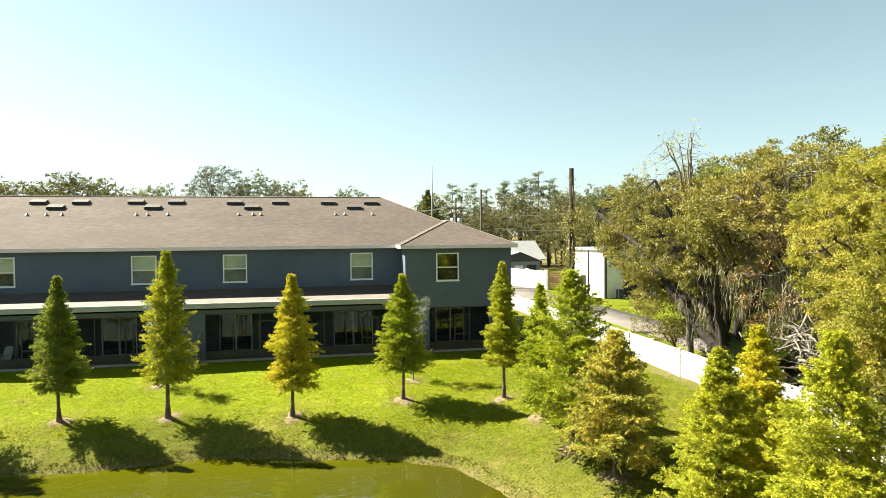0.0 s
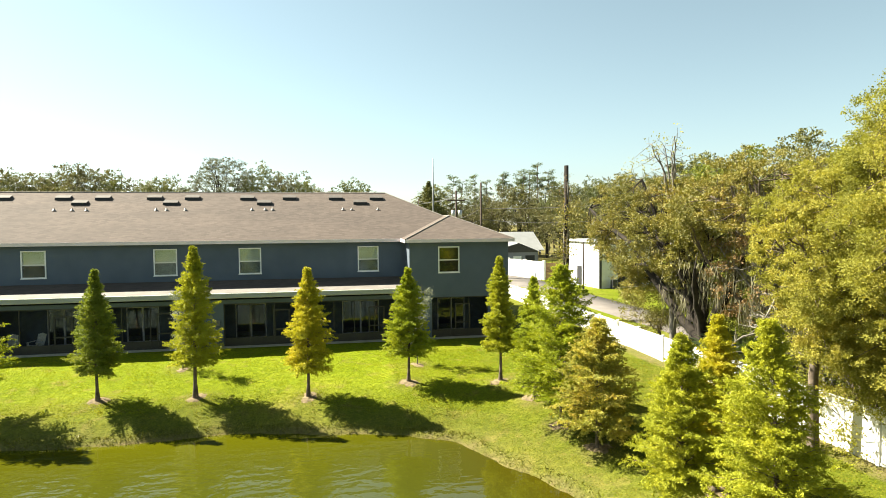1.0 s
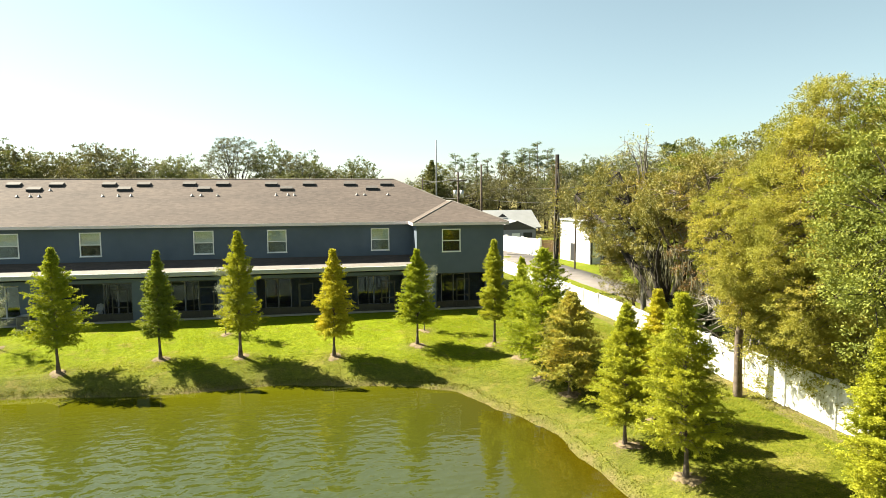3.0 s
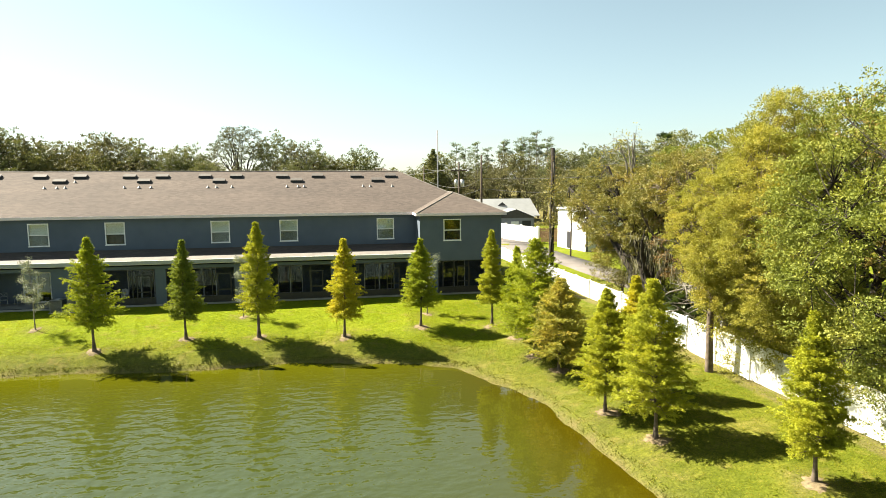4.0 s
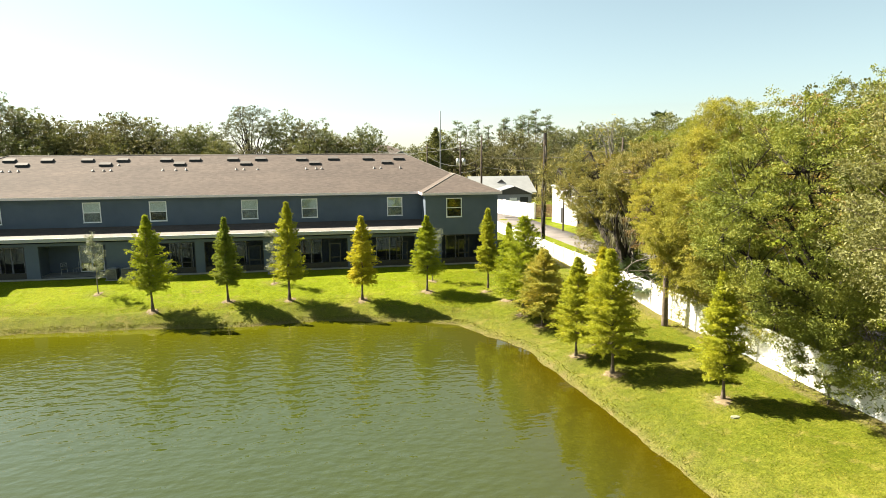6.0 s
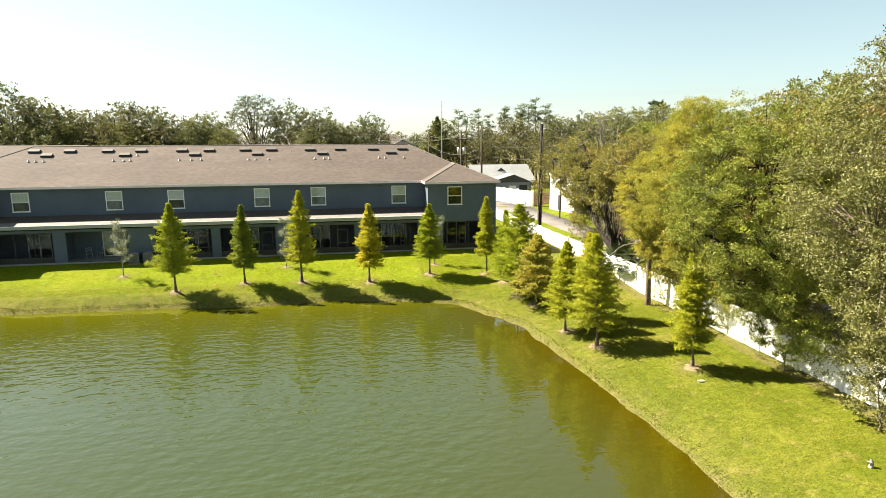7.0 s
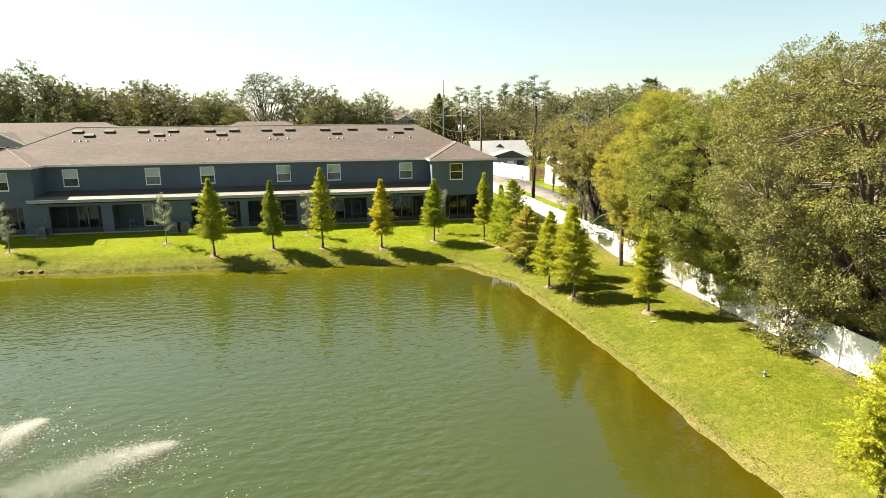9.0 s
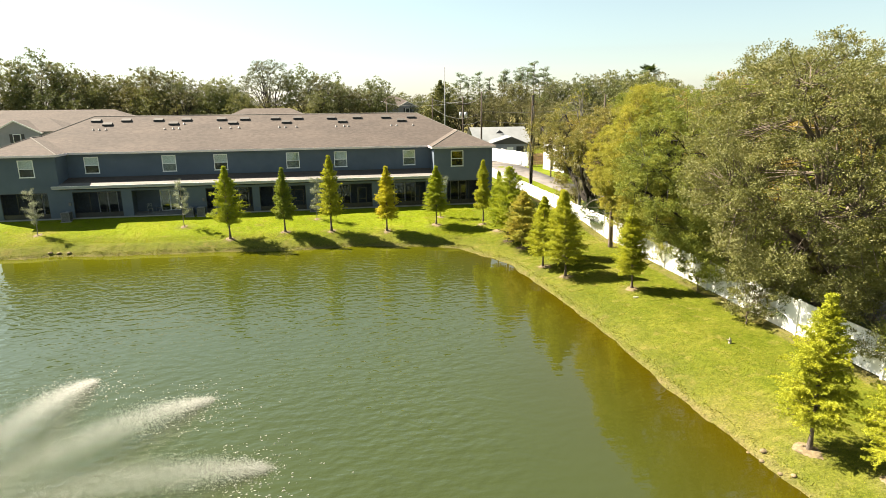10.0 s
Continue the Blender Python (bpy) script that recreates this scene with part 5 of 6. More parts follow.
part("gable", poly_part("porch_gable", [[(-3.6, -6.4, 2.75), (4.0, -6.4, 2.75), (0.9, -6.4, 4.0)]], SHUTTER), SHUTTER, bungalow, "dark brown gable face")
bm = poly_part("gable_roof", [[(-4.0, -6.7, 2.7), (0.9, -6.7, 4.12), (0.9, -3.0, 4.2), (-4.0, -4.6, 3.05)], [(4.4, -6.7, 2.7), (0.9, -6.7, 4.12), (0.9, -3.0, 4.2), (4.4, -4.6, 3.05)]], METALROOF)
part("gable_roof", bm, METALROOF, bungalow)
part("porch_wall", boxes((-3.4, 3.8, -6.3, -4.0, -0.3, 2.75)), GREYSIDING, bungalow)
part("porch_door", boxes((0.2, 1.4, -6.36, -6.29, 0, 2.2)), TRIM, bungalow)
# no hole here: a dark slab carries the porch opening's shade as colour
part("opening", boxes((2.0, 3.4, -6.36, -6.29, 0.3, 2.3)), DARK, bungalow)
part("vent_gable", poly_part("v", [[(-0.9, -2.2, 4.5), (0.7, -2.2, 4.5), (-0.1, -2.2, 5.1)]], SHUTTER), SHUTTER, bungalow)
part("door", boxes((-2.2, -1.2, -4.05, -3.98, 0, 2.1)), TRIM, bungalow)
part("window", boxes((1.2, 2.6, -4.05, -3.98, 0.9, 2.1)), SHUTTER, bungalow)


def far_row(x0, x1, y, depth, ridge, label, gables=()):
    b = empty("townhouse", (x0 + x1) / 2, y, 0, label=label, category="townhouse")
    hx = (x1 - x0) / 2
    h = depth / 2
    ez = ridge - PITCH * h
    part("wall", boxes((-hx + 0.4, hx - 0.4, -h + 0.4, h - 0.4, -0.3, ez)), GREYSIDING, b)
    bm = poly_part("roof", [[(-hx, -h, ez), (hx, -h, ez), (hx - h, 0, ridge), (-hx + h, 0, ridge)], [(hx, h, ez), (-hx, h, ez), (-hx + h, 0, ridge), (hx - h, 0, ridge)],
                            [(hx, -h, ez), (hx, h, ez), (hx - h, 0, ridge)], [(-hx, h, ez), (-hx, -h, ez), (-hx + h, 0, ridge)]], SHINGLE)
    part("roof", bm, SHINGLE, b, "brown shingle roof")
    for gx0, gw in gables:
        gzz = ez + PITCH * 1.1 * gw
        g = part("gable", poly_part("g", [[(gx0 - gw, -h - 0.4, ez - 0.1), (gx0 + gw, -h - 0.4, ez - 0.1), (gx0, -h - 0.4, gzz)]], GREYSIDING), GREYSIDING, b, "pale grey gable")
        for s in (-1, 1):
            dx = gw + 0.42
            bm = bmesh.new()
            box(bm, -0.09, 0.09, -0.03, 0.03, 0, math.hypot(dx, gzz - ez + 0.3))
            bmesh.ops.rotate(bm, verts=bm.verts, cent=(0, 0, 0), matrix=Matrix.Rotation(s * math.atan2(dx, gzz - ez + 0.3) * -1, 3, "Y"))
            bmesh.ops.translate(bm, verts=bm.verts, vec=(gx0 + s * dx, -h - 0.75, ez - 0.32))
            part("rake_trim", bm, TRIM, b)
        part("gable_wall", boxes((gx0 - gw + 0.1, gx0 + gw - 0.1, -h - 0.38, -h + 0.3, -0.3, ez)), GREYSIDING, b)
        part("gable_roof", poly_part("gr", [[(gx0 - gw - 0.4, -h - 0.7, ez - 0.25), (gx0, -h - 0.7, gzz + 0.05), (gx0, -h + gw * 1.1, gzz + 0.05), (gx0 - gw - 0.4, -h + 0.2, ez - 0.1)],
                                            [(gx0 + gw + 0.4, -h - 0.7, ez - 0.25), (gx0, -h - 0.7, gzz + 0.05), (gx0, -h + gw * 1.1, gzz + 0.05), (gx0 + gw + 0.4, -h + 0.2, ez - 0.1)]], SHINGLE), SHINGLE, b)
        w = part("window", boxes((gx0 - 0.55, gx0 + 0.55, -h - 0.46, -h - 0.38, ez - 1.75, ez - 0.35)), TRIM, b)
        part("pane", boxes((gx0 - 0.46, gx0 + 0.46, -h - 0.48, -h - 0.44, ez - 1.66, ez - 0.44)), DARK, w)
        for s in (-1, 1):
            part("shutter", boxes((gx0 + s * 0.85 - 0.2, gx0 + s * 0.85 + 0.2, -h - 0.44, -h - 0.37, ez - 1.75, ez - 0.35)), SHUTTER, b)
    return b


far_row(-36.5, -14.5, 91, 13, 9.5, "distant townhouse row with a brown hip roof")
far_row(-92, -48, 91, 13, 9.6, "distant townhouse row with a brown hip roof")
far_row(-82, -54, 72, 9, 8.6, "pale grey townhouse with a gable and shuttered window", [(6.7, 3.4), (-4, 3.4)])
blue = far_row(-4, 10, 126, 12, 12.0, "distant blue grey house with brown roof and gables", [(-3, 2.6), (3.6, 2.6)])


# ---- poles and wires ----
def pole(name, x, y, top, r0, r1, material, label, category="pole", z0=None):
    z0 = gz(x, y) if z0 is None else z0
    t = empty(name, x, y, z0, label=label, category=category)
    h = top - z0
    raw_part("shaft", *tube([(0, 0, -0.4), (0.02, 0, h * 0.5), (0, 0, h), (0, 0, h + 0.01)], [r0, (r0 + r1) / 2, r1, 0.001], 9), material, t, smooth=True)
    return t


pole("metal_mast", 8.65, 76, 16.8, 0.13, 0.09, MASTGREY, "tall thin grey metal mast behind the houses", "mast")
p2 = pole("utility_pole", 11.95, 60, 12.15, 0.17, 0.12, POLEWOOD, "weathered wooden utility pole")
p3 = pole("utility_pole", 9.85, 65, 11.4, 0.17, 0.12, POLEWOOD, "wooden utility pole with a crossarm and two transformers")
h3 = 11.4 - gz(9.85, 65)
part("crossarm", boxes((-1.2, 1.2, -0.18, -0.06, h3 - 1.35, h3 - 1.2)), POLEWOOD, p3)
for dx in (-0.45, 0.45):
    can = raw_part("transformer", *tube([(dx, -0.3, h3 - 3.6), (dx, -0.3, h3 - 3.58), (dx, -0.3, h3 - 2.6), (dx, -0.3, h3 - 2.55)], [0.02, 0.27, 0.27, 0.05], 12), GALV, p3, "grey transformer can", True)
for dx in (-1.1, -0.4, 0.4, 1.1):
    raw_part("insulator", *tube([(dx, -0.12, h3 - 1.2), (dx, -0.12, h3 - 1.0)], [0.05, 0.04], 8), CERAMIC, p3)
for dx in (-0.5, 0.5):
    raw_part("insulator", *tube([(dx, -0.3, h3 - 2.56), (dx, -0.3, h3 - 2.2)], [0.05, 0.04], 6), CERAMIC, p3)
pole("utility_pole", 18.2, 43.4, 5.2, 0.10, 0.08, POLEWOOD, "thin dark wooden post on the neighbour's lawn")
for x, y, top in ((8.8, 92, 11.5), (-1.0, 92, 10.6), (-55.0, 140, 19.6), (28, 48, 11.5)):
    pole("utility_pole", x, y, top, 0.16, 0.11, POLEWOOD, "distant wooden utility pole")

DPX, DPY = 10.75, 29.8
dead = pole("dead_pole", DPX, DPY, 11.35, 0.2, 0.16, DARKBARK, "dark broken pole wrapped with dead vine stems")
rng = np.random.RandomState(5)
for k in range(9):
    a = rng.uniform(0, 6.28)
    zz = np.linspace(0, rng.uniform(6, 10.8), 14)
    ang = a + zz * rng.uniform(-0.5, 0.5)
    raw_part("vine_stem", *tube(np.stack([0.21 * np.cos(ang), 0.21 * np.sin(ang), zz], 1), np.full(14, rng.uniform(0.015, 0.04)), 4), PALEBARK, dead)
c = np.stack([rng.normal(0, 0.24, 420), rng.normal(0, 0.24, 420), rng.uniform(1.5, 10.9, 420)], 1)
raw_part("vine_leaves", *leaf_blades(rng, c, 0.12, 0.3), DEADLEAF, dead, "withered vine leaves")
c = np.stack([rng.normal(0.35, 0.6, 1500), rng.normal(-0.3, 0.6, 1500), rng.normal(7.5, 0.7, 1500)], 1)
c2 = np.stack([rng.normal(-0.1, 0.45, 600), rng.normal(0, 0.45, 600), rng.normal(5.0, 0.5, 600)], 1)
raw_part("vine_leaves", *leaf_blades(rng, np.concatenate([c, c2]), 0.14, 0.3), MOSSOAK, dead, "green vine leaves")


def wire(p, q, sag, r=0.012):
    p, q = np.array(p, float), np.array(q, float)
    t = np.linspace(0, 1, 15)[:, None]
    pts = p + (q - p) * t
    pts[:, 2] -= sag * 4 * (t * (1 - t))[:, 0]
    w = raw_part("power_line", *tube(pts, [r] * 15, 4), CABLE)
    return tagged(w, "thin grey overhead power line", "cable", group="power lines")


for p, q, sag in (((9.85, 65, 10.2), (11.95, 60, 11.2), 0.3), ((11.95, 60, 8.95), (28, 48, 9.4), 0.35), ((11.95, 60, 7.6), (28, 48, 8.0), 0.9),
                  ((9.85, 65, 10.6), (8.8, 92, 11.0), 0.5), ((9.85, 65, 7.7), (8.8, 92, 9.3), 0.7), ((11.95, 60, 8.95), (9.85, 65, 7.7), 0.3),
                  ((11.95, 60, 7.6), (9.85, 65, 6.7), 0.3), ((9.85, 65, 10.6), (-1.0, 92, 10.2), 0.8), ((8.8, 92, 11.0), (-1.0, 92, 10.2), 0.5)):
    wire(p, q, sag * 0.8, 0.024)

# ---- far woods ----
WOOD = "distant tree line"


def far_tree(name, label, seed, leafmat, twigs=3, **kw):
    t = plant_tree(name, label, 0, 0, seed, leafmat, DARKBARK, WOOD, z=0.0, lumps=0.7, twig=3, lift=0.5, sparse=twigs, **kw)
    return t


variants = [
    far_tree("woodland_tree", "distant rounded green tree in the wood's edge", 201, FARGREEN, centre=(0, 0, 8.2), radii=(5.2, 5.2, 7.0), under=0.9, clumps=150, per=75, leaf=0.27, clump=0.19, trunk_r=0.25, trunk_h=3, tuft=6),
    far_tree("woodland_tree", "distant broad olive tree in the wood's edge", 202, FAROLIVE, centre=(0, 0, 7.6), radii=(5.8, 5.8, 6.4), under=0.9, clumps=150, per=75, leaf=0.27, clump=0.17, trunk_r=0.25, trunk_h=3, tuft=5),
    far_tree("woodland_tree", "distant dark green tree in the wood's edge", 203, FARDARK, centre=(0, 0, 8), radii=(4.4, 4.4, 6.9), under=0.9, clumps=140, per=80, leaf=0.27, clump=0.19, trunk_r=0.25, trunk_h=3, tuft=6),
    far_tree("woodland_tree", "distant thin grey-green tree with see-through crown", 204, FARGREY, centre=(0, 0, 10.2), radii=(6.2, 6.2, 6.6), clumps=190, per=120, leaf=0.17, clump=0.14, trunk_r=0.3, trunk_h=4, limbs=30, tuft=5, twigs=1),
    far_tree("woodland_tree", "distant half-bare olive brown tree in the wood's edge", 205, FAROLIVE, centre=(0, 0, 8.6), radii=(5.2, 5.2, 6.6), clumps=110, per=48, leaf=0.25, clump=0.15, trunk_r=0.28, trunk_h=3.5, limbs=22, tuft=4, twigs=1),
]
TOPS = [max(v.co.z for v in t.children[1].data.vertices) for t in variants]


def pine_parts(seed, height):
    rng = np.random.RandomState(seed)
    trunk = curve_points((0, 0, -0.3), (0.03, 0.02, 1), height, 8, rng, 0.03)
    wood = [tube(trunk, np.linspace(0.22, 0.06, 9), 6)]
    pts = []
    for b in range(15):
        s = rng.uniform(0.78, 1.0)
        p = np.array([np.interp(s, np.linspace(0, 1, 9), trunk[:, i]) for i in range(3)])
        a = rng.uniform(0, 6.28)
        q = curve_points(p, (math.cos(a), math.sin(a), 0.35), rng.uniform(1.0, 3.3) * (1.5 - s), 4, rng, 0.18)
        wood.append(tube(q, np.linspace(0.06, 0.015, 5), 4))
        for c, k, w in ((q[-1], 75, 0.36), (q[-2], 30, 0.24)):
            pts.append(c + rng.normal(0, w, (k, 3)) * np.array((1, 1, 0.45)))
    return join(wood), leaf_blades(rng, np.concatenate(pts), 0.26, 0.0, 2.6)


pines = []
for s in (301, 302):
    t = empty("pine_tree", 0, 0, 0, label="distant tall slender pine with a thin flat crown", category="tree", group="distant pines")
    w, l = pine_parts(s, 19)
    raw_part("trunk", *w, BARK, t, smooth=True)
    raw_part("crown", *l, FARPINE, t)
    pines.append(t)

cedar = empty("cedar_tree", 12.4, 103, 0.15, label="pointed dark green cedar behind the houses", category="tree")
w, l = cypress_parts(401, 15.0, 5.2, 24000, 0.36, 1.0, 0.6, 150)
raw_part("trunk", *w, BARK, cedar, smooth=True)
raw_part("crown", *l, FARGREEN, cedar)

rr = random.Random(21)
first = set()


def put(tree, x, y, scale, turn=None):
    m = Matrix.Translation((x, y, 0.1)) @ Matrix.Rotation(rr.uniform(0, 6.28) if turn is None else turn, 4, "Z") @ Matrix.Diagonal((scale, scale, scale * rr.uniform(0.97, 1.03), 1))
    if tree.name not in first:
        first.add(tree.name)
        tree.matrix_basis = m
        return tree
    return copy_thing(tree, m @ Matrix.Diagonal((*(1 / k for k in tree.scale), 1)))


def put_row(x0, x1, step, y0, y1, kinds, s0, s1):
    x = x0
    while x < x1:
        put(variants[rr.choice(kinds)], x + rr.uniform(-1.5, 1.5), rr.uniform(y0, y1), rr.uniform(s0, s1))
        x += step * rr.uniform(0.75, 1.25)


def put_line(y, trees):
    """Trees of the skyline: x, top, kind."""
    for x, top, kind in trees:
        yy = y + rr.uniform(-1.5, 1.5)
        put(variants[kind], x, yy, 0.96 * top / TOPS[kind])


# the wood's edge behind the row, from west to east
put_line(107, ((-79, 19.9, 0), (-74.8, 21.2, 2), (-71.2, 19.8, 4), (-68, 18.6, 2), (-65, 17.2, 1), (-61.5, 17.1, 0), (-58, 15.9, 4), (-55.6, 17.3, 0), (-51.8, 17.8, 1)))
put_line(107, ((-49.4, 17.4, 4), (-46, 16.7, 2), (-42.6, 16.2, 4), (-38.8, 15.6, 0), (-35.6, 16.1, 2), (-26.6, 20.2, 3), (-19.0, 18.2, 2), (-15.2, 16.8, 4), (-12.3, 16.3, 2)))
put_line(110, ((-9.8, 14.7, 0), (-7.4, 13.6, 1), (-4.1, 15.0, 2), (-1.1, 15.9, 2), (15.4, 15.4, 0), (19.2, 12.6, 4), (22.2, 13.9, 2), (26.1, 13.6, 4), (30.2, 15.1, 1), (33.6, 15.4, 0)))
put_line(105, ((37.8, 15.1, 4), (41.0, 14.4, 2), (43.8, 15.2, 0), (47.8, 16.4, 2), (52.1, 17.4, 4), (56.0, 17.7, 0), (60.5, 17.4, 2), (66, 17.6, 1)))
put_row(-125, -82, 5.4, 102, 112, (0, 1, 2, 4), 1.16, 1.3)
put_row(-82, -30, 6.0, 99, 103, (0, 1, 2, 4), 0.82, 0.96)
put_row(-30, -8, 5.2, 99, 103, (0, 1, 4), 0.78, 0.88)
put_row(-135, -26, 12, 116, 128, (0, 1, 2), 0.95, 1.03)
put_row(6, 30, 7, 186, 194, (0, 2, 1), 0.9, 1.02)
put_row(14, 26, 5.0, 97, 104, (4, 1, 2), 0.62, 0.74)
put_row(10, 46, 9, 116, 126, (0, 1, 2), 0.76, 0.86)
put_row(28, 50, 6.5, 60, 82, (4, 1, 0, 2), 0.68, 0.82)
put_row(26, 48, 5.5, 98, 102, (4, 1, 2), 0.76, 0.86)
put_row(48, 72, 5.5, 98, 104, (0, 1, 2), 0.9, 1.02)
put_row(34, 46, 7, 34, 52, (0, 1, 2), 0.9, 1.05)
for y in range(-40, 34, 15):
    put(variants[rr.choice((0, 1, 2))], 33 + rr.uniform(-2, 3), y, rr.uniform(0.9, 1.05))
for x, top in ((18.3, 18.1), (22.1, 17.6), (24.7, 18.7), (27.3, 17.0), (29.4, 18.9), (31.6, 19.3), (33.6, 20.7), (35.0, 19.0), (36.5, 20.2), (39.0, 20.9), (41.2, 18.6), (43.0, 20.0), (45.1, 17.4), (37.8, 18.8)):
    put(pines[rr.randint(0, 1)], x, rr.uniform(112, 116), top / 20.3)
# woods behind the viewer and to the west
put_row(-110, 30, 34, -118, -104, (0, 1, 2), 0.9, 1.1)
for y in range(-90, 100, 36):
    put(variants[rr.choice((0, 1, 2))], -118 + rr.uniform(-4, 4), y, rr.uniform(0.9, 1.1))

# ---- fountain ----
FCX, FCY, FR = -24.92, -20.57, 10.6
fountain = empty("pond_fountain", FCX, FCY, WATER_Z, label="floating pond fountain throwing white arcs of spray", category="fountain")
part("float", boxes((-0.45, 0.45, -0.45, 0.45, -0.12, 0.14), bevel=0.08), SHUTTER, fountain, "black plastic float")
raw_part("nozzle", *tube([(0, 0, 0.1), (0, 0, 0.4)], [0.12, 0.07], 10), GALV, fountain)


def spray_material():
    m, n, l, p = node_material("white water spray")
    p.inputs["Base Color"].default_value = (0.50, 0.48, 0.43, 1)
    p.inputs["Roughness"].default_value = 0.25
    tr = n.new("ShaderNodeBsdfTranslucent")
    tr.inputs[0].default_value = (0.50, 0.49, 0.46, 1)
    grain = noise_node(n, l, 5.0, 2)
    r = ramp(n, [(0.3, (0.45,) * 3), (0.7, (0.6,) * 3)])
    l.new(grain.outputs[0], r.inputs[0])
    mx = n.new("ShaderNodeMixShader")
    l.new(r.outputs[0], mx.inputs[0])
    l.new(p.outputs[0], mx.inputs[1])
    l.new(tr.outputs[0], mx.inputs[2])
    l.new(mx.outputs[0], n["Material Output"].inputs["Surface"])
    return m


SPRAY = spray_material()
rng = np.random.RandomState(8)
ANGLES = [math.atan2(-10.09 - FCY, -23.26 - FCX) + k * (math.atan2(-12.92 - FCY, -17.57 - FCX) - math.atan2(-10.09 - FCY, -23.26 - FCX)) for k in range(-2, 10)]
for k, a in enumerate(ANGLES[:9]):
    n = 42000 if k < 5 else 2500
    t = rng.beta(2.3, 1.15, n) + rng.normal(0, 0.018, n)
    apex = 0.8
    r = FR * t
    z = np.maximum(4 * apex * t * (1 - t) + 0.12 + 0.15 * (1 - t), 0.02)
    spread = np.interp(t, [0, 0.35, 0.75, 1.0], [0.10, 0.50, 0.40, 0.16])
    side = rng.normal(0, 1, n) * spread
    lag = np.abs(rng.normal(0, 1, n)) * spread * 0.9
    x = r * math.cos(a) - side * math.sin(a)
    y = r * math.sin(a) + side * math.cos(a)
    c = np.stack([x, y, np.maximum(z - lag * 0.8 + rng.normal(0, 1, n) * spread * 0.35, 0.02)], 1)
    v, f = leaf_blades(rng, c, 0.022, 0.6, 2.0, np.tile((math.cos(a) * 0.8, math.sin(a) * 0.8, -0.5), (n, 1)), 0.5)
    tagged(raw_part("water_jet", v, f, SPRAY, fountain), kind="stuff")
    # flecks where it falls
    n = 380
    rr2, aa = FR * rng.normal(0.93, 0.09, n), a + rng.normal(0, 0.12, n)
    c = np.stack([rr2 * np.cos(aa), rr2 * np.sin(aa), rng.uniform(0.012, 0.03, n)], 1)
    d = rng.normal(size=(n, 3)) * np.array((1, 0.35, 0.02))
    v, f = leaf_blades(rng, c, 0.085, 0.0, 2.5, d, 0.02)
    v[:, 2] = np.clip(v[:, 2], 0.008, 0.05)
    tagged(raw_part("foam", v, f, SPRAY, fountain), kind="stuff")


# ---- small things on the bank ----
def stone(x, y, r, mat, label, name="stone"):
    rs = np.random.RandomState(int(abs(x * 131 + y * 17)))
    bm = bmesh.new()
    bmesh.ops.create_icosphere(bm, subdivisions=2, radius=r)
    for v in bm.verts:
        v.co *= rs.uniform(0.8, 1.15)
        v.co.z *= 0.55
    bmesh.ops.translate(bm, verts=bm.verts, vec=(x, y, gz(x, y) + r * 0.2))
    return tagged(part(name, bm, mat, None, smooth=True), label, "stone", "stones on the bank")


for x, y, r in ((2.6, -21.3, 0.1), (2.9, -21.0, 0.13), (2.7, -22.1, 0.09), (2.95, -22.4, 0.1), (2.5, -20.7, 0.07)):
    stone(x, y, r, MULCH, "small brown stone at the water's edge")
for x, y in ((-35.2, 15.55), (-35.9, 15.6), (-34.4, 15.5)):
    stone(x, y, 0.2, MULCH, "clod of eroded brown earth on the bank", "earth_clod")
stub = empty("drain_marker", 6.72, -13.5, gz(6.72, -13.5), label="small pale broken drain stub standing in the grass", category="drain")
raw_part("stub", *tube([(0, 0, -0.05), (0.03, 0.0, 0.12), (0.0, 0, 0.24), (-0.03, 0.02, 0.3)], [0.09, 0.06, 0.045, 0.006], 10), WEATHERED, stub)
raw_part("shard", *tube([(-0.14, 0.05, 0.2), (-0.02, 0.0, 0.16)], [0.015, 0.05], 8), WEATHERED, stub)


def slab_stone(x, y, size):
    """A flat stone that lies in the grass."""
    rs = random.Random(4)
    bm = bmesh.new()
    ring = [(size * rs.uniform(0.8, 1.1) * math.cos(k * 0.785), 0.7 * size * rs.uniform(0.8, 1.1) * math.sin(k * 0.785)) for k in range(8)]
    low = [bm.verts.new((x + 1.05 * u, y + 1.05 * v, gz(x, y) - 0.05)) for u, v in ring]
    mid = [bm.verts.new((x + u, y + v, gz(x, y) + 0.02)) for u, v in ring]
    top = [bm.verts.new((x + 0.85 * u, y + 0.85 * v, gz(x, y) + 0.035)) for u, v in ring]
    for p, q in ((low, mid), (mid, top)):
        for k in range(8):
            bm.faces.new((p[k], p[(k + 1) % 8], q[(k + 1) % 8], q[k]))
    bm.faces.new(top)
    return tagged(part("flat_stone", bm, MOSSSTONE), "pale lichened flat stone lying in the grass near a cypress", "stone")


slab_stone(5.7, -6.1, 0.2)


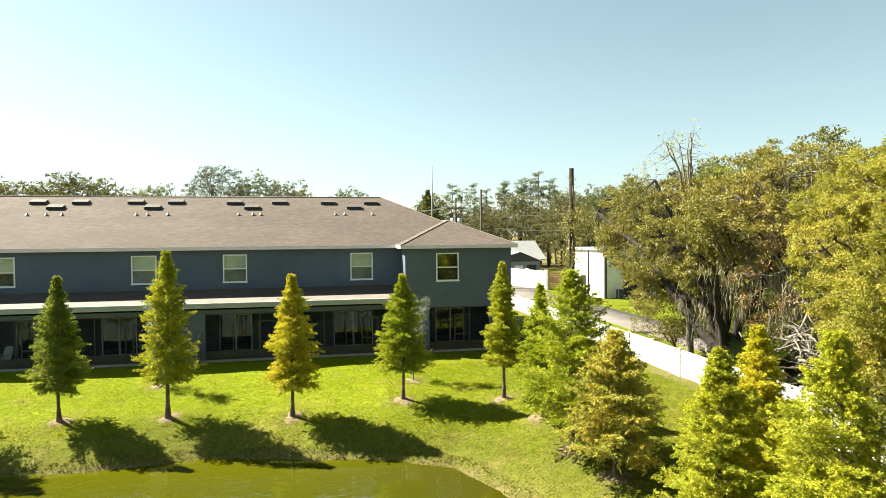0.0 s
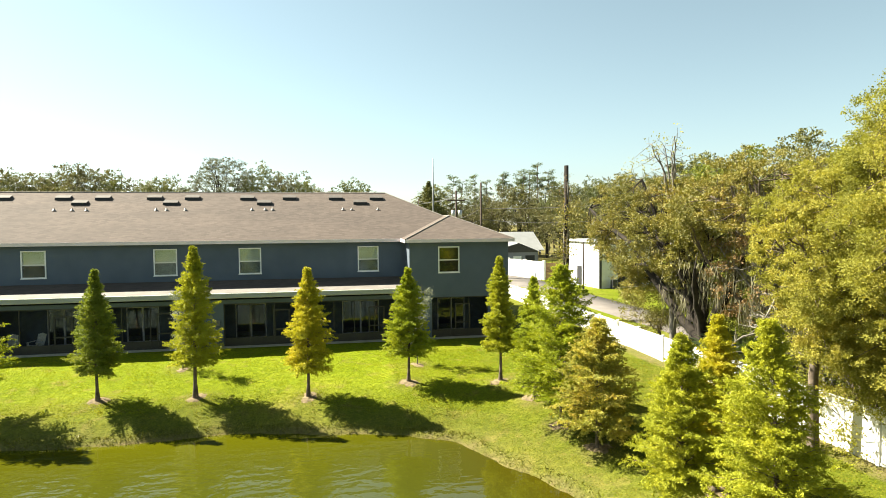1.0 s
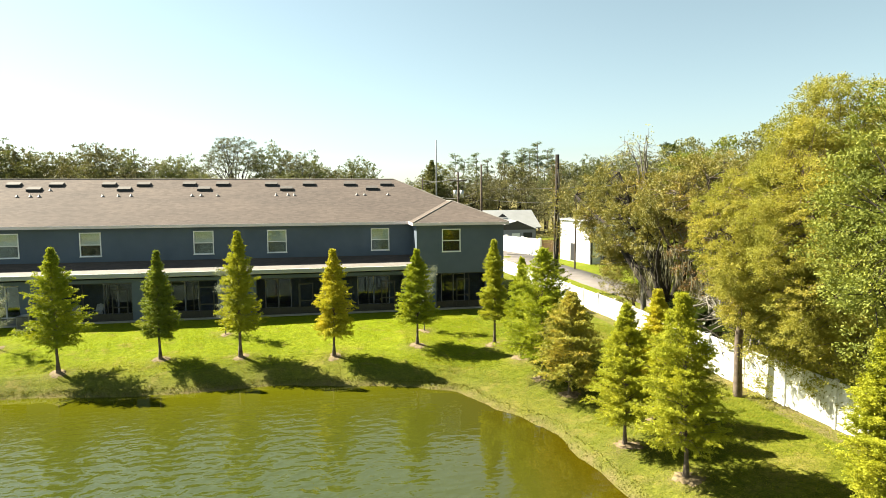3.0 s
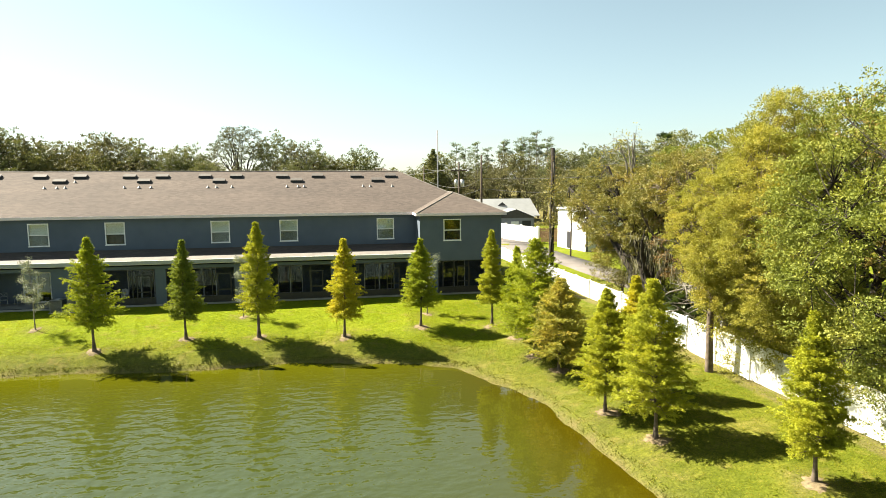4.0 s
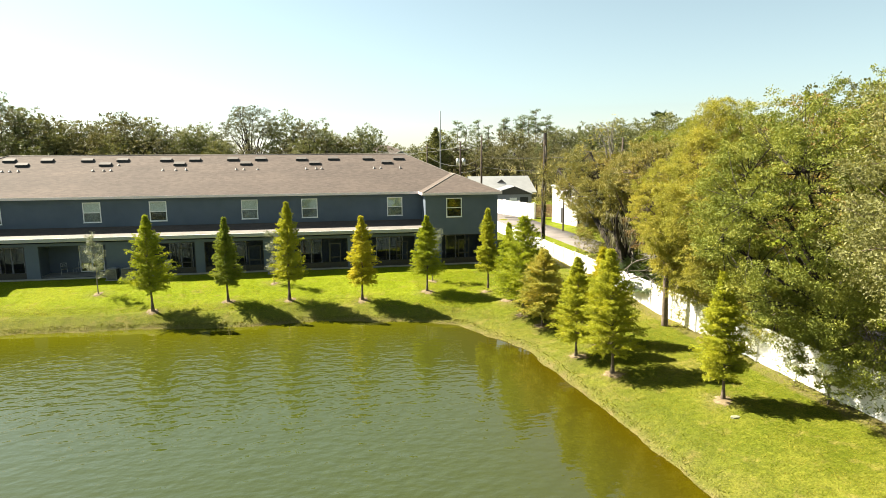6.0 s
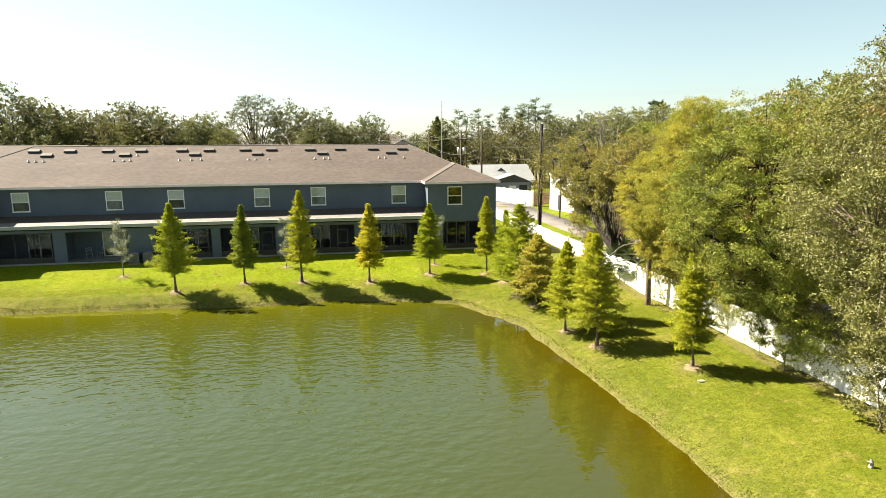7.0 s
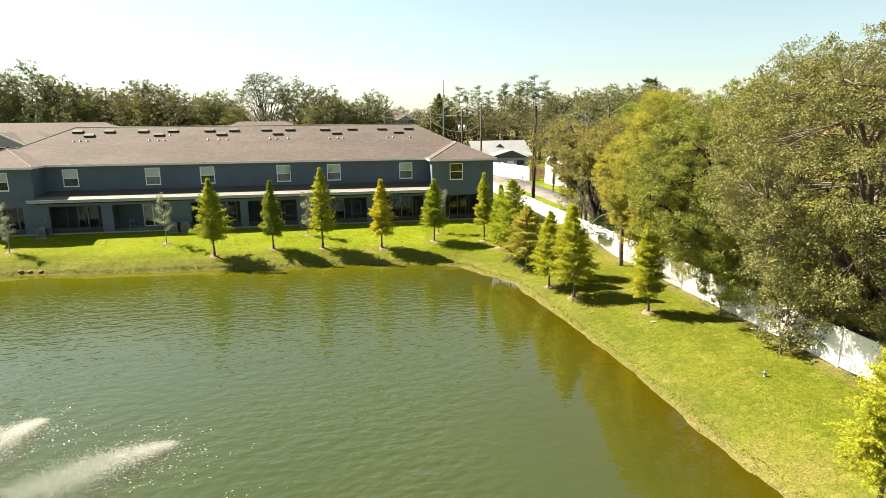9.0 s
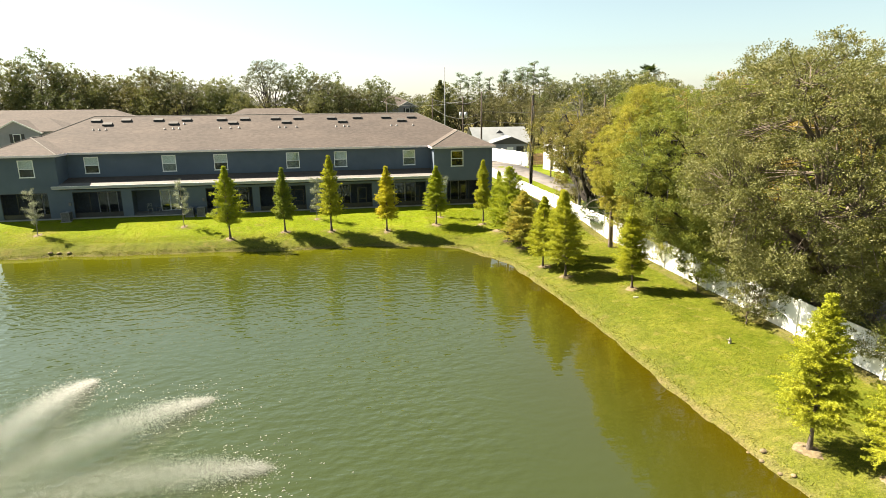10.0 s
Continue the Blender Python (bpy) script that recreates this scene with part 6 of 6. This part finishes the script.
def wire_chair(x, y, turn):
    """A light metal garden chair: bent legs, ring seat, back hoop with a cross."""
    c = empty("garden_chair", x, y, SLAB, label="thin grey metal garden chair on the open porch", category="chair", group="porch chairs")
    c.rotation_euler.z = radians(turn)
    for sx in (-0.22, 0.22):
        raw_part("leg", *tube([(sx, -0.22, 0), (sx * 0.9, -0.2, 0.44)], [0.012, 0.012], 6), GALV, c)
        raw_part("leg", *tube([(sx, 0.24, 0), (sx * 0.9, 0.2, 0.44), (sx * 0.95, 0.28, 0.9)], [0.012] * 3, 6), GALV, c)
    part("seat", boxes((-0.22, 0.22, -0.22, 0.22, 0.43, 0.455), bevel=0.01), GALV, c)
    for z in (0.62, 0.88):
        raw_part("back_rail", *tube([(-0.21, 0.26, z), (0, 0.285, z + 0.03), (0.21, 0.26, z)], [0.012] * 3, 6), GALV, c)
    for sx in (-1, 1):
        raw_part("back_brace", *tube([(-0.2 * sx, 0.255, 0.62), (0.2 * sx, 0.27, 0.88)], [0.009, 0.009], 5), GALV, c)
    return c


wire_chair(-30.55, 25.4, 25)
wire_chair(-29.75, 25.75, -40)


# ---- palmetto and dead branches under the old oak ----
def palmetto(x, y, z, size, seed, label="spiky dark green palmetto clump under the trees", count=16):
    rng = np.random.RandomState(seed)
    t = empty("palmetto", x, y, z, label=label, category="palm", group="palmettos")
    stems, blades = [], []
    for k in range(count):
        a, e = rng.uniform(0, 6.28), rng.uniform(0.2, 1.2)
        d = np.array([math.cos(a) * math.cos(e), math.sin(a) * math.cos(e), math.sin(e)])
        tip = d * size * rng.uniform(0.5, 0.8)
        stems.append(tube([(0, 0, 0), tip * 0.6 + np.array((0, 0, 0.05)), tip], [0.02, 0.016, 0.012], 4))
        s = np.cross(d, (0, 0, 1.0))
        s /= np.linalg.norm(s) + 1e-6
        u = np.cross(s, d)
        for j in range(17):
            f = -1.5 + 3.0 * j / 16
            w = d * math.cos(f) + s * math.sin(f)
            L = size * rng.uniform(0.5, 0.7) * (0.65 + 0.35 * math.cos(f))
            p0, p1 = tip, tip + w * L * 0.6 + u * 0.03
            p2 = tip + w * L - np.array((0, 0, 0.18 * L))
            n = np.cross(w, u) * 0.03 * size
            blades.append((np.array([p0, p1 + n, p2, p1 - n]), np.array([(0, 1, 2, 3)])))
    raw_part("stems", *join(stems), BARK, t)
    raw_part("fronds", *join(blades), PALMLEAF, t)
    return t


palmetto(11.0, 11.2, 0.2, 2.0, 1)
palmetto(11.3, 9.7, 0.2, 1.7, 2)
palmetto(11.6, 12.4, 0.4, 1.8, 3)
palmetto(11.4, -13.0, -0.3, 1.7, 4)
palmetto(11.2, -17.4, -0.3, 1.6, 5)
sabal = palmetto(57.4, 90, 15.8, 2.4, 6, "tall sabal palm head above the woods", 26)
raw_part("trunk", *tube([(0, 0, -15.8), (0.1, 0, -7), (0, 0, 0.1)], [0.22, 0.18, 0.2], 8), BARK, sabal)

dead_tree = empty("dead_branches", 12.2, 8.4, 0.4, label="tangle of bleached dead branches beside the lane", category="dead branches")
pieces = []
rng = np.random.RandomState(77)
for k in range(80):
    a = rng.uniform(0, 6.28)
    p = np.array([rng.normal(-0.4, 0.8), rng.normal(0, 1.9), rng.uniform(0.0, 1.7)])
    q = curve_points(p, (math.cos(a), math.sin(a), rng.uniform(-0.1, 0.6)), rng.uniform(1.2, 3.4), 6, rng, 0.25)
    pieces.append(tube(q, np.linspace(0.045, 0.008, 7), 5))
# long limbs that arch out over the tangle
for k in range(14):
    a = rng.uniform(3.6, 5.6)
    p = np.array([rng.normal(-0.5, 0.4), rng.normal(1.6, 0.7), rng.uniform(1.4, 4.6)])
    q = curve_points(p, (0.6 * math.cos(a), math.sin(a), rng.uniform(0.1, 0.5)), rng.uniform(2.4, 4.4), 9, rng, 0.16, -0.07)
    pieces.append(tube(q, np.linspace(0.075, 0.014, 10), 6))
    for m in range(5):
        b = q[rng.randint(3, 9)]
        w = curve_points(b, rng.normal(size=3), rng.uniform(0.5, 1.3), 5, rng, 0.25)
        pieces.append(tube(w, np.linspace(0.024, 0.005, 6), 4))
raw_part("deadwood", *join(pieces), PALEBARK, dead_tree)
